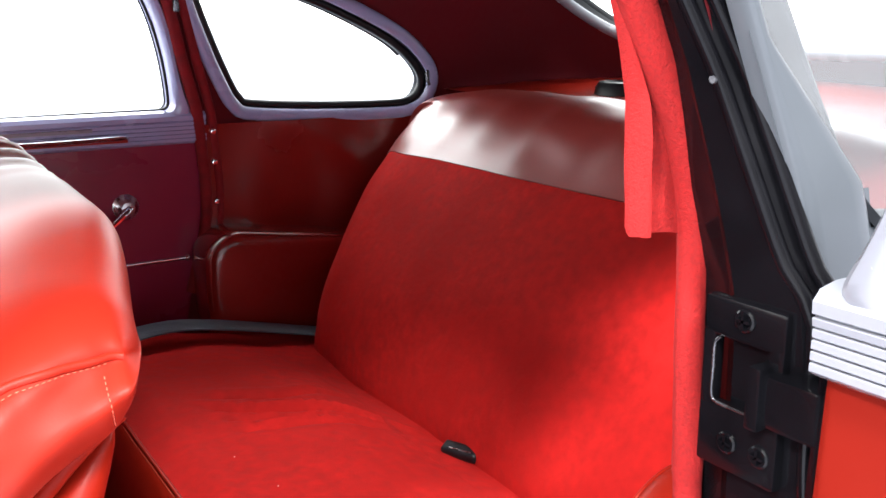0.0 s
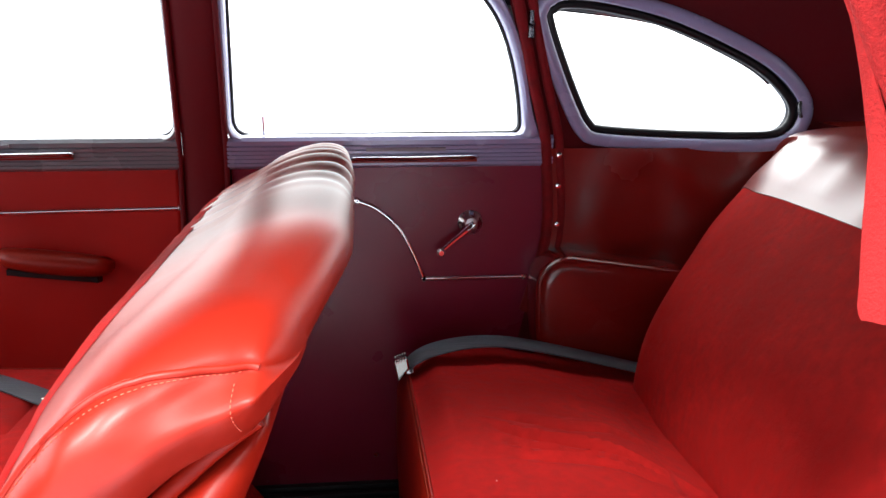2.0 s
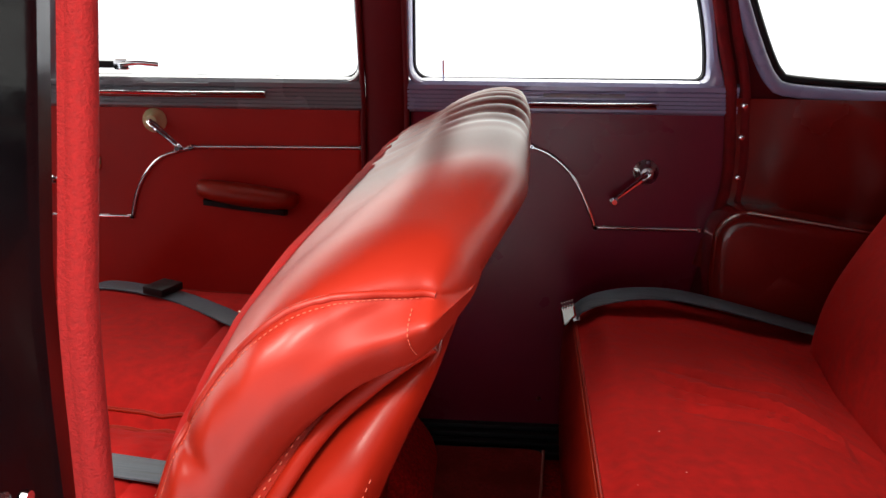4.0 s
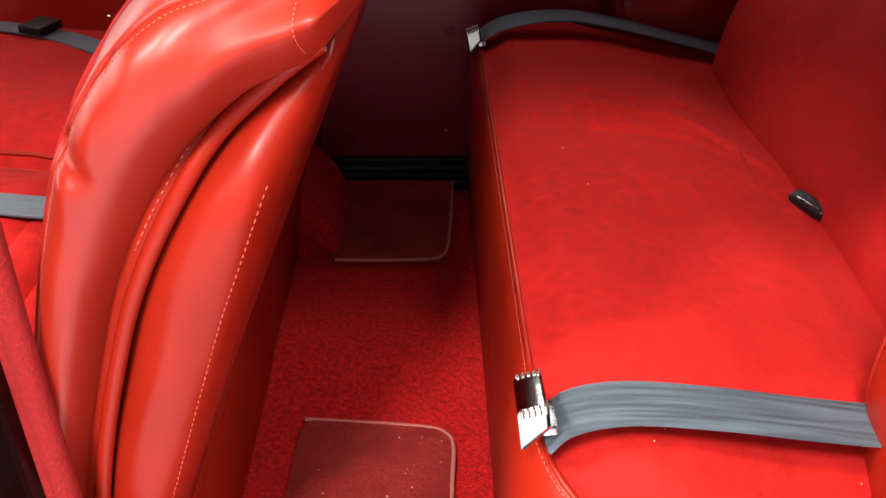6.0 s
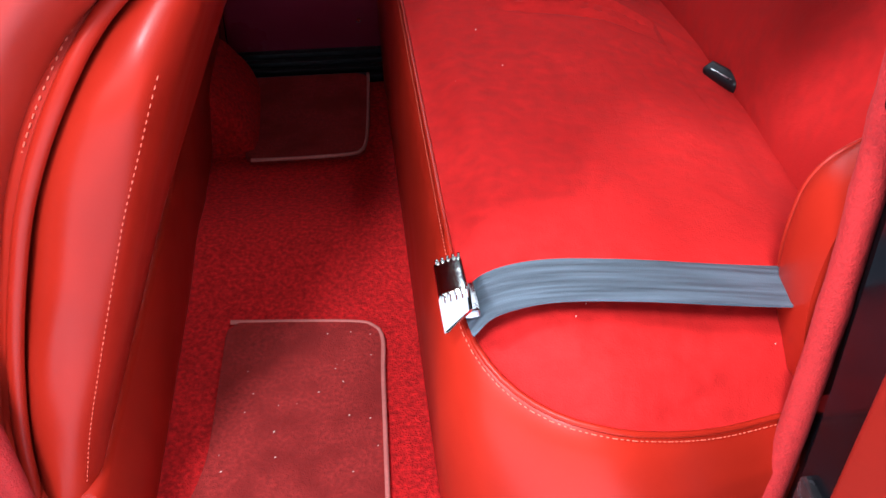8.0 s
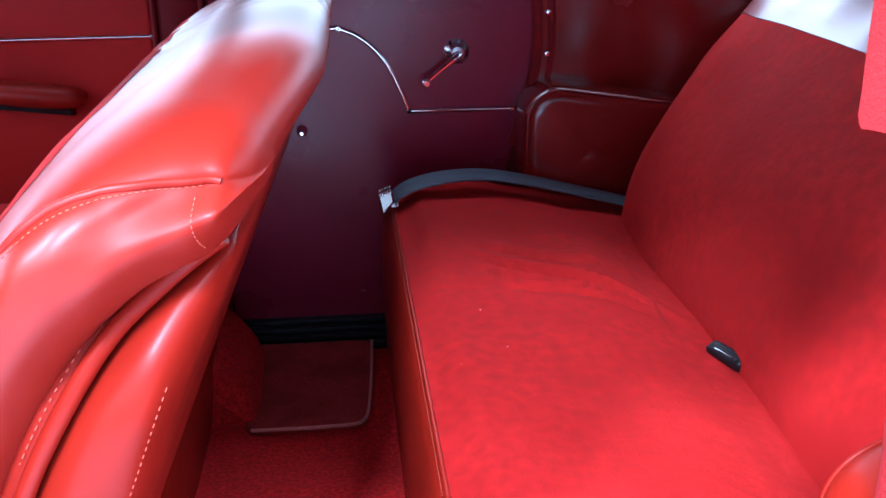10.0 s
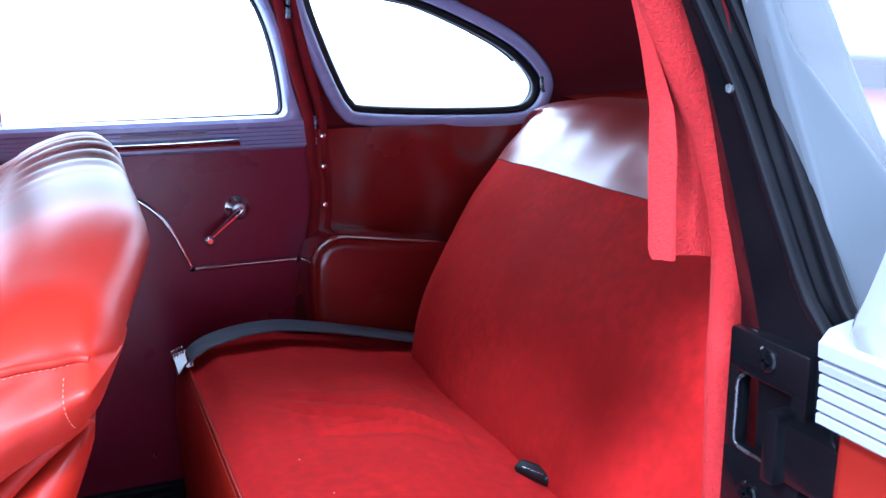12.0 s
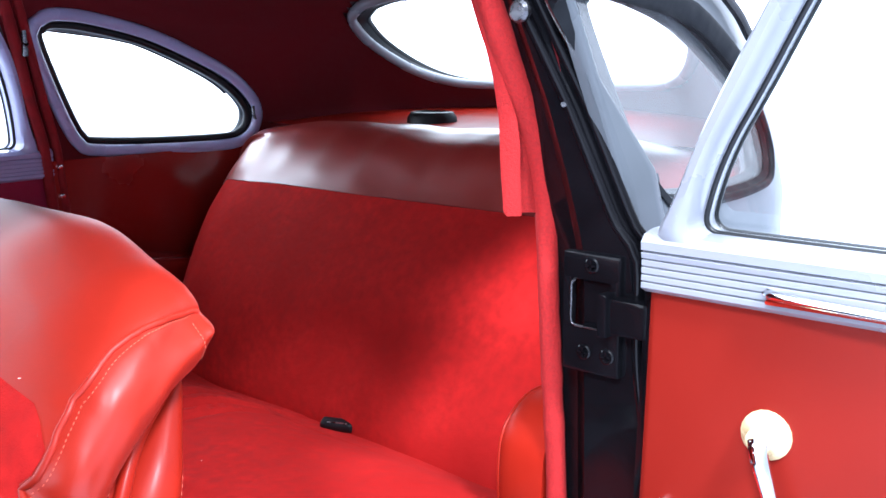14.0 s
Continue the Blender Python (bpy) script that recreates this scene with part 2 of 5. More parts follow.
black_paint = surface("black_gloss_paint", (0.003, 0.003, 0.004), 0.17, vary=0.2, scale=20, grain=120, bump=0.06, depth=0.0005, coat=0.08, coat_rough=0.05, spec=0.14)
rubber = surface("black_rubber", (0.008, 0.009, 0.011), 0.40, spec=0.3, vary=0.2, scale=30, grain=200, bump=0.15, depth=0.0005)
seal_rubber = surface("matt_seal_rubber", (0.004, 0.005, 0.007), 0.65, spec=0.12, vary=0.2, scale=30, grain=200, bump=0.12, depth=0.0005)
webbing = surface("charcoal_webbing", (0.060, 0.077, 0.096), 0.42, vary=0.5, scale=26, grain=900, bump=0.5, depth=0.0008, stretch=(0.3, 7, 1), sheen=0.15)
black_plastic = surface("black_plastic", (0.008, 0.008, 0.010), 0.42, spec=0.25, vary=0.2, scale=40, bump=0.1, depth=0.0004)
cream = surface("cream_plastic", (0.62, 0.55, 0.30), 0.3, vary=0.08, scale=30, bump=0.03, coat=0.3)
# floor colour tinted bluish so that its bounce and reflections turn cool
cool_bounce_floor = surface("pale_studio_floor", (0.52, 0.54, 0.62), 0.6, vary=0.03, scale=1.0, grain=40, bump=0.05)


def clear_glass(name, tint, gloss, veil=0.0):
    m, N, L, b = nodes_of(name)
    N.remove(b)
    out = N["Material Output"]
    tr = N.new("ShaderNodeBsdfTransparent")
    tr.inputs["Color"].default_value = (*tint, 1)
    gl = N.new("ShaderNodeBsdfGlossy")
    gl.inputs["Roughness"].default_value = 0.02
    lw = N.new("ShaderNodeLayerWeight")
    lw.inputs["Blend"].default_value = 0.5
    pw = N.new("ShaderNodeMath")
    pw.operation, pw.inputs[1].default_value = "POWER", 5.0
    L.new(lw.outputs["Facing"], pw.inputs[0])
    fr = N.new("ShaderNodeMapRange")
    fr.inputs["To Min"].default_value, fr.inputs["To Max"].default_value = gloss, 0.95
    L.new(pw.outputs["Value"], fr.inputs["Value"])
    mx = N.new("ShaderNodeMixShader")
    L.new(fr.outputs["Result"], mx.inputs["Fac"])
    L.new(tr.outputs["BSDF"], mx.inputs[1])
    L.new(gl.outputs["BSDF"], mx.inputs[2])
    top = mx.outputs["Shader"]
    # diffuse layer paints the white studio's reflection over a dusty pane
    if veil:
        film = N.new("ShaderNodeBsdfDiffuse")
        film.inputs["Color"].default_value = (0.80, 0.84, 0.88, 1)
        cloud = N.new("ShaderNodeTexNoise")
        cloud.inputs["Scale"].default_value = 3.0
        amount = N.new("ShaderNodeMapRange")
        amount.inputs["To Min"].default_value, amount.inputs["To Max"].default_value = veil * 0.6, veil * 1.4
        L.new(cloud.outputs["Fac"], amount.inputs["Value"])
        over = N.new("ShaderNodeMixShader")
        L.new(amount.outputs["Result"], over.inputs["Fac"])
        L.new(top, over.inputs[1])
        L.new(film.outputs["BSDF"], over.inputs[2])
        top = over.outputs["Shader"]
    L.new(top, out.inputs["Surface"])
    return m


glass = clear_glass("window_glass", (0.93, 0.96, 0.95), 0.08)
veiled_glass = clear_glass("veiled_window_glass", (0.90, 0.94, 0.96), 0.12, 0.09)

# ---- ground and body shell ----
bm = bmesh.new()
R0 = 400
vs = [bm.verts.new((x, y, -0.42)) for x, y in ((-R0, -R0), (R0, -R0), (R0, R0), (-R0, R0))]
bm.faces.new(vs)
tagged(part("ground", bm, cool_bounce_floor, None, "pale studio floor tinted bluish to cool its bounce"), category="floor", kind="structure")

# height, half width, reach behind the rear doors
INNER = [(0.0, 0.650, 0.95), (0.70, 0.650, 0.95), (0.78, 0.638, 0.91), (0.845, 0.625, 0.865), (0.92, 0.610, 0.81), (0.987, 0.597, 0.755), (1.03, 0.578, 0.70), (1.065, 0.540, 0.63),
         (1.095, 0.470, 0.52), (1.118, 0.36, 0.38), (1.130, 0.22, 0.22), (1.136, 0.0, 0.0)]
X0 = 0.74
EXP = 2 / 2.6


def shell_at(x, z, side, out=0.0):
    """The side of the shell at a place along the car and a height; side: 1 far, -1 near."""
    w, r = lerp_table(INNER, z, 1) + out, lerp_table(INNER, z, 2) + out
    k = clamp((x - X0) / r) if x > X0 else 0.0
    s = k ** (1 / EXP)
    return C + side * w * max(0.0, 1 - s * s) ** (EXP / 2)


def rear_at(y, z, out=0.0):
    w, r = lerp_table(INNER, z, 1) + out, lerp_table(INNER, z, 2) + out
    k = clamp(abs(y - C) / w) ** (1 / EXP)
    return X0 + r * max(0.0, 1 - k * k) ** (EXP / 2)


QUARTER = [tuple(p) for p in spline([(.709, .960, 0), (.715, .975, 0), (.733, .983, 0), (.800, .978, 0), (.914, .953, 0), (1.023, .910, 0), (1.108, .866, 0), (1.160, .820, 0), (1.176, .786, 0), (1.159, .755, 0), (1.10, .748, 0),
                                    (.95, .751, 0), (.822, .760, 0), (.799, .770, 0), (.779, .800, 0), (.744, .873, 0)], 4, True)]
QUARTER = [(p[0], p[1]) for p in QUARTER]
QUARTER_OUT = [(x - 0.42 * (z - 0.75) * ease(0.92, 0.76, x), z) for x, z in QUARTER]
half = [(0.0, 0.864), (.15, .864), (.27, .870), (.34, .895), (.385, .940), (.402, .985), (.385, 1.012), (.33, 1.033), (.2, 1.050)]
BACKLIGHT = [(p[0], p[1]) for p in spline([(C + a, z, 0) for a, z in half] + [(C - a, z, 0) for a, z in [(0, 1.056)] + half[:0:-1]], 4, True)]


def door_edge(z):
    """How far back the rear door openings reach at a height."""
    return 0.705 - 0.30 * max(0.0, min(z, 1.07) - 0.74) - 0.22 * max(0.0, 0.56 - z)


def shell_mesh(name, material, out, lift, label, low, hole_grow, parent):
    zs = []
    for a, b in zip(INNER, INNER[1:]):
        steps = max(2, int((b[0] - a[0]) / 0.009)) if a[0] >= 0.69 else 14
        if a[0] > 1.05:
            steps = 5
        zs += [a[0] + (b[0] - a[0]) * k / steps for k in range(steps)]
    zs.append(INNER[-1][0])
    zs = [z for z in zs if z >= low]
    q, qq = [tuple(p) for p in grow(QUARTER_OUT if out else QUARTER, hole_grow)], [tuple(p) for p in grow(BACKLIGHT, hole_grow)]
    cols = [("s", k / 14, 1) for k in range(15)] + [("a", math.pi * k / 220, 0) for k in range(1, 220)] + [("s", k / 14, -1) for k in range(14, -1, -1)]
    verts, faces = [], []

    def add(cols, zs, start):
        first = len(verts)
        for kind, v, side in cols:
            for z in zs:
                w, r = lerp_table(INNER, z, 1), lerp_table(INNER, z, 2)
                w, r = w + (out if w > 0 else 0), r + (out if r > 0 else 0)
                zz = z + lift * ease(1.04, 1.136, z)
                if kind == "s":
                    x0 = max(start(z), 0.726) if side < 0 and z < 0.64 else start(z)
                    x = x0 + (X0 - x0) * v
                    verts.append((x, C + side * w, zz))
                else:
                    c, sn = math.cos(v), math.sin(v)
                    verts.append((X0 + r * abs(sn) ** EXP, C + w * math.copysign(abs(c) ** EXP, c), zz))
        n = len(zs)
        for i in range(len(cols) - 1):
            for j in range(n - 1):
                ids = (first + i * n + j, first + (i + 1) * n + j, first + (i + 1) * n + j + 1, first + i * n + j + 1)
                x, y, z = (sum(verts[k][m] for k in ids) / 4 for m in range(3))
                if x < 1.25 and abs(y - C) > 0.4 and inside(q, x, z):
                    continue
                if x > 1.2 and inside(qq, y, z):
                    continue
                faces.append(ids)

    add(cols, zs, door_edge)
    high = [z for z in zs if z >= 1.058]
    for side in (1, -1):
        add([("s", k / 20, side) for k in range(21)], high, lambda z: -1.25)
    me = bpy.data.meshes.new(name)
    me.from_pydata(verts, [], faces)
    me.update()
    b2 = bmesh.new()
    b2.from_mesh(me)
    bpy.data.meshes.remove(me)
    bmesh.ops.remove_doubles(b2, verts=b2.verts[:], dist=0.0006)
    loose = [v for v in b2.verts if not v.link_faces]
    bmesh.ops.delete(b2, geom=loose, context="VERTS")
    return part(name, b2, material, parent, label)


car = thing("car_body", (0.2, C, -0.42), "old sedan body in grey paint with a maroon lined cabin", "car")
shell_mesh("headliner", headcloth, 0.0, 0.0, "maroon cloth headliner and rear pillars", 0.0, 0.022, car)
shell_mesh("outer_skin", body_paint, 0.030, 0.035, "light grey painted outer skin", 0.0, 0.008, car)

def clear_of(poly):
    """A loop held behind the edge of the door opening."""
    return [Vector((max(p[0], door_edge(p[1]) + 0.003), p[1])) for p in poly]


def front_of(z):
    """The front edge of the quarter window outside at a height."""
    return min(p[0] + (q[0] - p[0]) * (z - p[1]) / (q[1] - p[1]) for p, q in zip(QUARTER_OUT, QUARTER_OUT[1:] + QUARTER_OUT[:1]) if (p[1] > z) != (q[1] > z))


def jamb_x(z):
    return lerp_table([(0.0, 0.702), (0.3, 0.700), (0.60, 0.688), (0.72, 0.684), (0.87, 0.655), (1.0, 0.612), (1.08, 0.578)], z, 1)


# window surrounds: painted ring, rubber lip, reveal and pane
for side, tag in ((1, "far"), (-1, "near")):
    def on(p, out=0.0, s=side):
        return Vector((p[0], shell_at(p[0], p[1], s, out), p[1]))
    win = thing("quarter_window", on((0.95, 0.75)), "half-moon rear quarter window with a grey ring", "window", "quarter windows")
    bm = bmesh.new()
    tube(bm, [on(p, -0.005) for p in grow(QUARTER, 0.023)], 0.0132, 12, True, 0.8, (0, side, 0))
    part("window_ring", bm, cool_lit_enamel if side > 0 else garnish_paint, win, "silver-grey enamelled ring")
    bm = bmesh.new()
    tube(bm, [on(p, 0.004) for p in grow(QUARTER, 0.004)], 0.0085, 8, True)
    part("rubber_lip", bm, rubber, win, "black rubber lip")
    bm = bmesh.new()
    loops = [[on(p, 0.002) for p in grow(QUARTER, 0.012)], [on(p, 0.012) for p in grow(QUARTER, 0.006)], [on(p, 0.024) for p in QUARTER_OUT], [on(p, 0.0320) for p in clear_of(grow(QUARTER_OUT, 0.006))], [on(p, 0.0325) for p in clear_of(grow(QUARTER_OUT, 0.016))]]
    loft(bm, loops, True, False, False)
    part("reveal", bm, body_paint if side > 0 else seal_rubber, win, "grey painted reveal" if side > 0 else "black rubber reveal")
    bm = bmesh.new()
    tube(bm, [on(p, 0.033) for p in grow(QUARTER_OUT, 0.010)[18:46]], 0.0055, 8)
    part("outer_bead", bm, seal_rubber, win, "slim black bead outside")
    if side < 0:
        # painted pillar between the jamb and the window
        bm = bmesh.new()
        rows = []
        for k in range(45):
            z = 0.700 + 0.35 * k / 44
            a = min(door_edge(z), jamb_x(z) + 0.018)
            b = max(a + 0.016, min(front_of(0.80) + (front_of(0.92) - front_of(0.80)) * (z - 0.80) / 0.12, a + 0.075))
            rows.append([on((a, z), 0.018), on((a + 0.001, z), 0.034), on((a + 0.004, z), 0.0372)] + [on((a + 0.004 + (b - a - 0.012) * j / 5, z), 0.0375) for j in range(1, 6)] + [on((b - 0.003, z), 0.0355), on((b, z), 0.026)])
        loft(bm, rows, False)
        part("pillar_face", bm, body_paint, win, "grey painted pillar beside the window", 60)
    bm = bmesh.new()
    tube(bm, [on(p, 0.036) for p in grow(QUARTER_OUT, 0.013)[2:27]], 0.015, 12, False, 0.45, (0, side, 0))
    part("outer_seal", bm, seal_rubber, win, "black rubber seal over the window outside")
    bm = bmesh.new()
    bm.faces.new([bm.verts.new(on(p, 0.022)) for p in grow(QUARTER_OUT, 0.002)])
    pane = part("pane", bm, veiled_glass if side < 0 else glass, win, "curved glass with a pale painted-in reflection" if side < 0 else "clear curved glass")
    pane.visible_shadow = False
    bm = bmesh.new()
    tube(bm, [(1.190, -0.004, 0.818), (1.190, -0.014, 0.818)], 0.006, 10)
    tube(bm, spline([(1.190, -0.013, 0.820), (1.182, -0.016, 0.812), (1.180, -0.018, 0.796), (1.184, -0.018, 0.782)], 4), 0.0035, 8)
    box(bm, 1.182, 1.198, -0.008, -0.002, 0.800, 0.834, 0.002)
    y0 = shell_at(1.16, 0.82, side)
    for v in bm.verts:
        v.co.y = y0 + side * v.co.y
    part("latch", bm, dark_steel if side > 0 else chrome, win, "small metal latch")

win = thing("rear_window", (rear_at(C, 0.86), C, 0.86), "wide oval rear window with a grey ring", "window")
bm = bmesh.new()
tube(bm, [Vector((rear_at(p[0], p[1], -0.004), p[0], p[1])) for p in grow(BACKLIGHT, 0.011)], 0.014, 12, True, 0.8)
part("window_ring", bm, garnish_paint, win, "silver-grey enamelled ring")
bm = bmesh.new()
loft(bm, [[Vector((rear_at(p[0], p[1], o), p[0], p[1])) for p in grow(BACKLIGHT, g)] for o, g in ((0.0, 0.004), (0.018, 0.002), (0.031, 0.022))], True, False, False)
part("reveal", bm, rubber, win)
bm = bmesh.new()
bm2 = bmesh.new()
tube(bm2, [Vector((rear_at(p[0], p[1], 0.032), p[0], p[1])) for p in grow(BACKLIGHT, 0.014)], 0.013, 8, True)
part("outer_seal", bm2, rubber, win, "black rubber seal outside")
ring = [bm.verts.new((rear_at(p[0], p[1], 0.02), p[0], p[1])) for p in grow(BACKLIGHT, 0.002)]
fan(bm, ring, (rear_at(C, 0.96, 0.02), C, 0.96))
pane = part("pane", bm, glass, win, "clear curved glass")
pane.visible_shadow = False

# drip rail over the near quarter window
for side in (1, -1):
    bm = bmesh.new()
    tube(bm, spline([(x, shell_at(x, z, side, 0.036), z + 0.03) for x, z in ((-0.6, 1.06), (0.2, 1.06), (0.7, 1.04), (0.92, 0.995), (1.06, 0.95), (1.14, 0.91))], 6), 0.007, 8)
    part("drip_rail", bm, black_paint, car, "black drip rail over the windows")

# floor pan, carpet, firewall, lower sides
bm = bmesh.new()
nx, ny = 60, 50
rows = []
for i in range(nx + 1):
    row = []
    for j in range(ny + 1):
        x, y = -1.2 + 1.66 * i / nx, 0.44 + 1.32 * j / ny
        hump = 0.035 * math.exp(-((y - 1.16) / 0.12) ** 2)
        z = hump + 0.004 * noise.noise((x * 9, y * 9, 0.3)) - 0.004
        row.append(bm.verts.new((x, y, z)))
    rows.append(row)
for a, b in zip(rows, rows[1:]):
    for j in range(ny):
        bm.faces.new((a[j], b[j], b[j + 1], a[j + 1]))
tagged(part("floor", bm, carpet_mat, None, "bright red cut-pile carpet over a low tunnel"), category="carpet", kind="structure")
bm = bmesh.new()
box(bm, -1.25, 1.28, 0.40, 1.80, -0.16, -0.03, 0.01)
part("floor_pan", bm, black_paint, car, "black steel floor pan")
bm = bmesh.new()
box(bm, -1.27, -1.22, 0.42, 1.78, -0.1, 0.72, 0.01)
part("firewall", bm, black_paint, car)
for y in (0.385, 1.765):
    bm = bmesh.new()
    box(bm, -1.25, 0.72, y, y + 0.05, -0.20, 0.012, 0.008)
    part("rocker", bm, body_paint, car, "grey painted rocker panel")
for y0, y1 in ((0.425, 0.47), (1.665, 1.752)):
    sill = None
    for k in range(4):
        bm = bmesh.new()
        w = (y1 - y0) / 4
        box(bm, -0.95, 0.66, y0 + k * w + 0.002, y0 + (k + 1) * w - 0.002, 0.006, 0.022 + 0.008 * (k if y0 > 1 else 3 - k), 0.003)
        part("sill_rib", bm, rubber, car, "ribbed black door sill")

# ---- doors ----
def lean(z):
    return 0.2 * max(0.0, z - 0.72)


def crank_handle(parent, P, u, z, du, dz, boss, label):
    """A window crank: round boss, tapered arm, knob. P maps along, inwards, up to the world."""
    bm = bmesh.new()
    prof = [(0.0, 0.024), (0.004, 0.024), (0.009, 0.020), (0.014, 0.014), (0.022, 0.012), (0.024, 0.006)]
    loft(bm, [[P(u + math.cos(k * math.tau / 20) * r, n, z + math.sin(k * math.tau / 20) * r) for k in range(20)] for n, r in prof])
    esc = part("crank", bm, boss, parent, label)
    bm = bmesh.new()
    length = math.hypot(du, dz)
    pts = [(u, 0.020, z), (u + du * 0.15, 0.028, z + dz * 0.15), (u + du * 0.55, 0.030, z + dz * 0.55), (u + du, 0.033, z + dz)]
    sp = spline([P(*p) for p in pts], 5)
    tube(bm, sp, 0.006, 10, False, 0.7, None, [0.010 - 0.0048 * k / (len(sp) - 1) for k in range(len(sp))])
    part("arm", bm, chrome, esc, "polished chrome arm")
    bm = bmesh.new()
    e = (u + du * 0.98, z + dz * 0.98)
    loft(bm, [[P(e[0] + math.cos(k * math.tau / 12) * r, n, e[1] + math.sin(k * math.tau / 12) * r) for k in range(12)] for n, r in ((0.030, 0.005), (0.036, 0.008), (0.046, 0.009), (0.052, 0.005))])
    part("knob", bm, chrome, esc, "small chrome knob")
    return esc


def screw(bm, P, u, n, z, r=0.004):
    loft(bm, [[P(u + math.cos(k * math.tau / 10) * q, n + h, z + math.sin(k * math.tau / 10) * q) for k in range(10)] for h, q in ((-0.002, r), (0.001, r), (0.0028, r * 0.6), (0.003, r * 0.15))])


def car_door(name, M, at, label, group, edge, wide, pane_pts, outer_pts, moulds, crank, handle, panel_mat):
    def P(u, n, z):
        return M @ Vector((u, n + lean(z), z))
    d = thing(name, at, label, "car door", group)
    # steel shell and trim board
    bm = bmesh.new()
    loop = round_poly(edge, 0.03, 5)
    loft(bm, [[P(u, n, z) for u, z in lp] for n, lp in ((-0.012, loop), (-0.016, grow(loop, 0.010)), (-0.070, grow(loop, 0.010)))])
    part("door_shell", bm, black_paint, d, "black painted steel door edge")
    bm = bmesh.new()
    loft(bm, [[P(u, n, z) for u, z in lp] for n, lp in ((-0.071, grow(loop, 0.012)), (-0.082, grow(loop, 0.012)), (-0.086, grow(loop, 0.004)))])
    part("outer_panel", bm, body_paint, d, "grey painted outer panel")
    bm = bmesh.new()
    lp0 = grow(loop, -0.004)
    loft(bm, [[P(u, n, z) for u, z in lp] for n, lp in ((-0.014, lp0), (-0.003, lp0), (0.0, grow(lp0, -0.004)), (0.0005, grow(lp0, -0.007)), (0.0005, grow(lp0, -0.010)), (0.0005, grow(lp0, -0.014)))])
    part("trim_panel", bm, panel_mat, d, "smooth vinyl trim panel")
    # grooved garnish rail under the window
    prof = [(-0.020, 0.688), (0.004, 0.688), (0.009, 0.691)]
    for k in range(5):
        z = 0.693 + k * 0.0075
        prof += [(0.0122, z), (0.0130, z + 0.0008), (0.0130, z + 0.0056), (0.0122, z + 0.0062), (0.0095, z + 0.0064), (0.0095, z + 0.0072)]
    prof += [(0.013, 0.732), (0.012, 0.740), (0.004, 0.747), (-0.012, 0.750), (-0.040, 0.750)]
    bm = bmesh.new()
    start = 0.021 if panel_mat is door_vinyl else 0.0
    us = [start + (wide - start) * k / 8 for k in range(9)]
    loft(bm, [[P(u, n, z) for n, z in prof] for u in us], False)
    for u in (us[0], us[-1]):
        bm.faces.new([bm.verts.new(P(u, n, z)) for n, z in prof])
    rail = part("garnish_rail", bm, cool_lit_enamel if panel_mat is sheen_vinyl else garnish_paint, d, "silver-grey grooved garnish rail", 25)
    # window surround
    def loop_of(pts, r):
        return round_poly(pts, r, 8)
    a, b = loop_of(outer_pts, 0.03), loop_of(pane_pts, 0.035)
    def mixl(k):
        return [p.lerp(q, k) for p, q in zip(a, b)]
    bm = bmesh.new()
    loft(bm, [[P(u, n, z) for u, z in lp] for n, lp in ((-0.055, a), (-0.010, a), (0.004, mixl(0.04)), (0.0085, mixl(0.2)), (0.0085, mixl(0.55)), (0.003, mixl(0.85)), (-0.008, mixl(0.97)), (-0.030, b), (-0.055, mixl(0.97)))], True, False, False)
    ring = part("window_frame", bm, cool_lit_enamel if panel_mat is sheen_vinyl else garnish_paint, d, "silver-grey window surround")
    bm = bmesh.new()
    tube(bm, [P(u, -0.026, z) for u, z in grow(b, -0.001)], 0.003, 6, True)
    tube(bm, [P(u, -0.052, z) for u, z in grow(b, 0.002)], 0.004, 6, True)
    part("channel", bm, rubber, ring, "black glass channel")
    bm = bmesh.new()
    bm.faces.new([bm.verts.new(P(u, -0.040, z)) for u, z in b])
    pane = part("pane", bm, glass, d, "clear window glass")
    pane.visible_shadow = False
    # chrome beads
    for pts in moulds:
        bm = bmesh.new()
        tube(bm, [P(u, 0.003, z) for u, z in pts], 0.0042, 8)
        for u, z in (pts[0], pts[-1]):
            loft(bm, [[P(u + math.cos(k * math.tau / 8) * r, n, z + math.sin(k * math.tau / 8) * r) for k in range(8)] for n, r in ((0.0, 0.006), (0.006, 0.006), (0.009, 0.003))])
        part("chrome_bead", bm, chrome, d, "thin chrome bead")
    for args in crank:
        crank_handle(d, P, *args)
    # pull on the rail
    u0, u1, z = handle
    bm = bmesh.new()
    pts = [P(u0, 0.014, z), P(u0 + 0.02, 0.022, z), P((u0 + u1) / 2, 0.026, z - 0.001), P(u1 - 0.02, 0.022, z - 0.001), P(u1, 0.014, z - 0.002)]
    tube(bm, spline(pts, 6), 0.006, 10, False, 0.8)
    pull = part("pull", bm, chrome, d, "slim chrome pull with a red inlay")
    bm = bmesh.new()
    loft(bm, [[P(u0 + (u1 - u0) * k / 6, n, zz) for n, zz in ((0.013, z - 0.010), (0.019, z - 0.009), (0.019, z - 0.006), (0.013, z - 0.005))] for k in range(7)])
    part("inlay", bm, leather, pull, "red inlay strip")
    if panel_mat is door_vinyl:
        return d, P
    bm = bmesh.new()
    m = (u0 + u1) / 2
    loft(bm, [[P(m - 0.06 + 0.15 * k / 4, n, zz) for n, zz in ((0.012, z + 0.011), (0.0165, z + 0.012), (0.0165, z + 0.018), (0.012, z + 0.019))] for k in range(5)])
    part("ash_receiver", bm, garnish_paint, pull, "bright flush ash receiver lid")
    return d, P


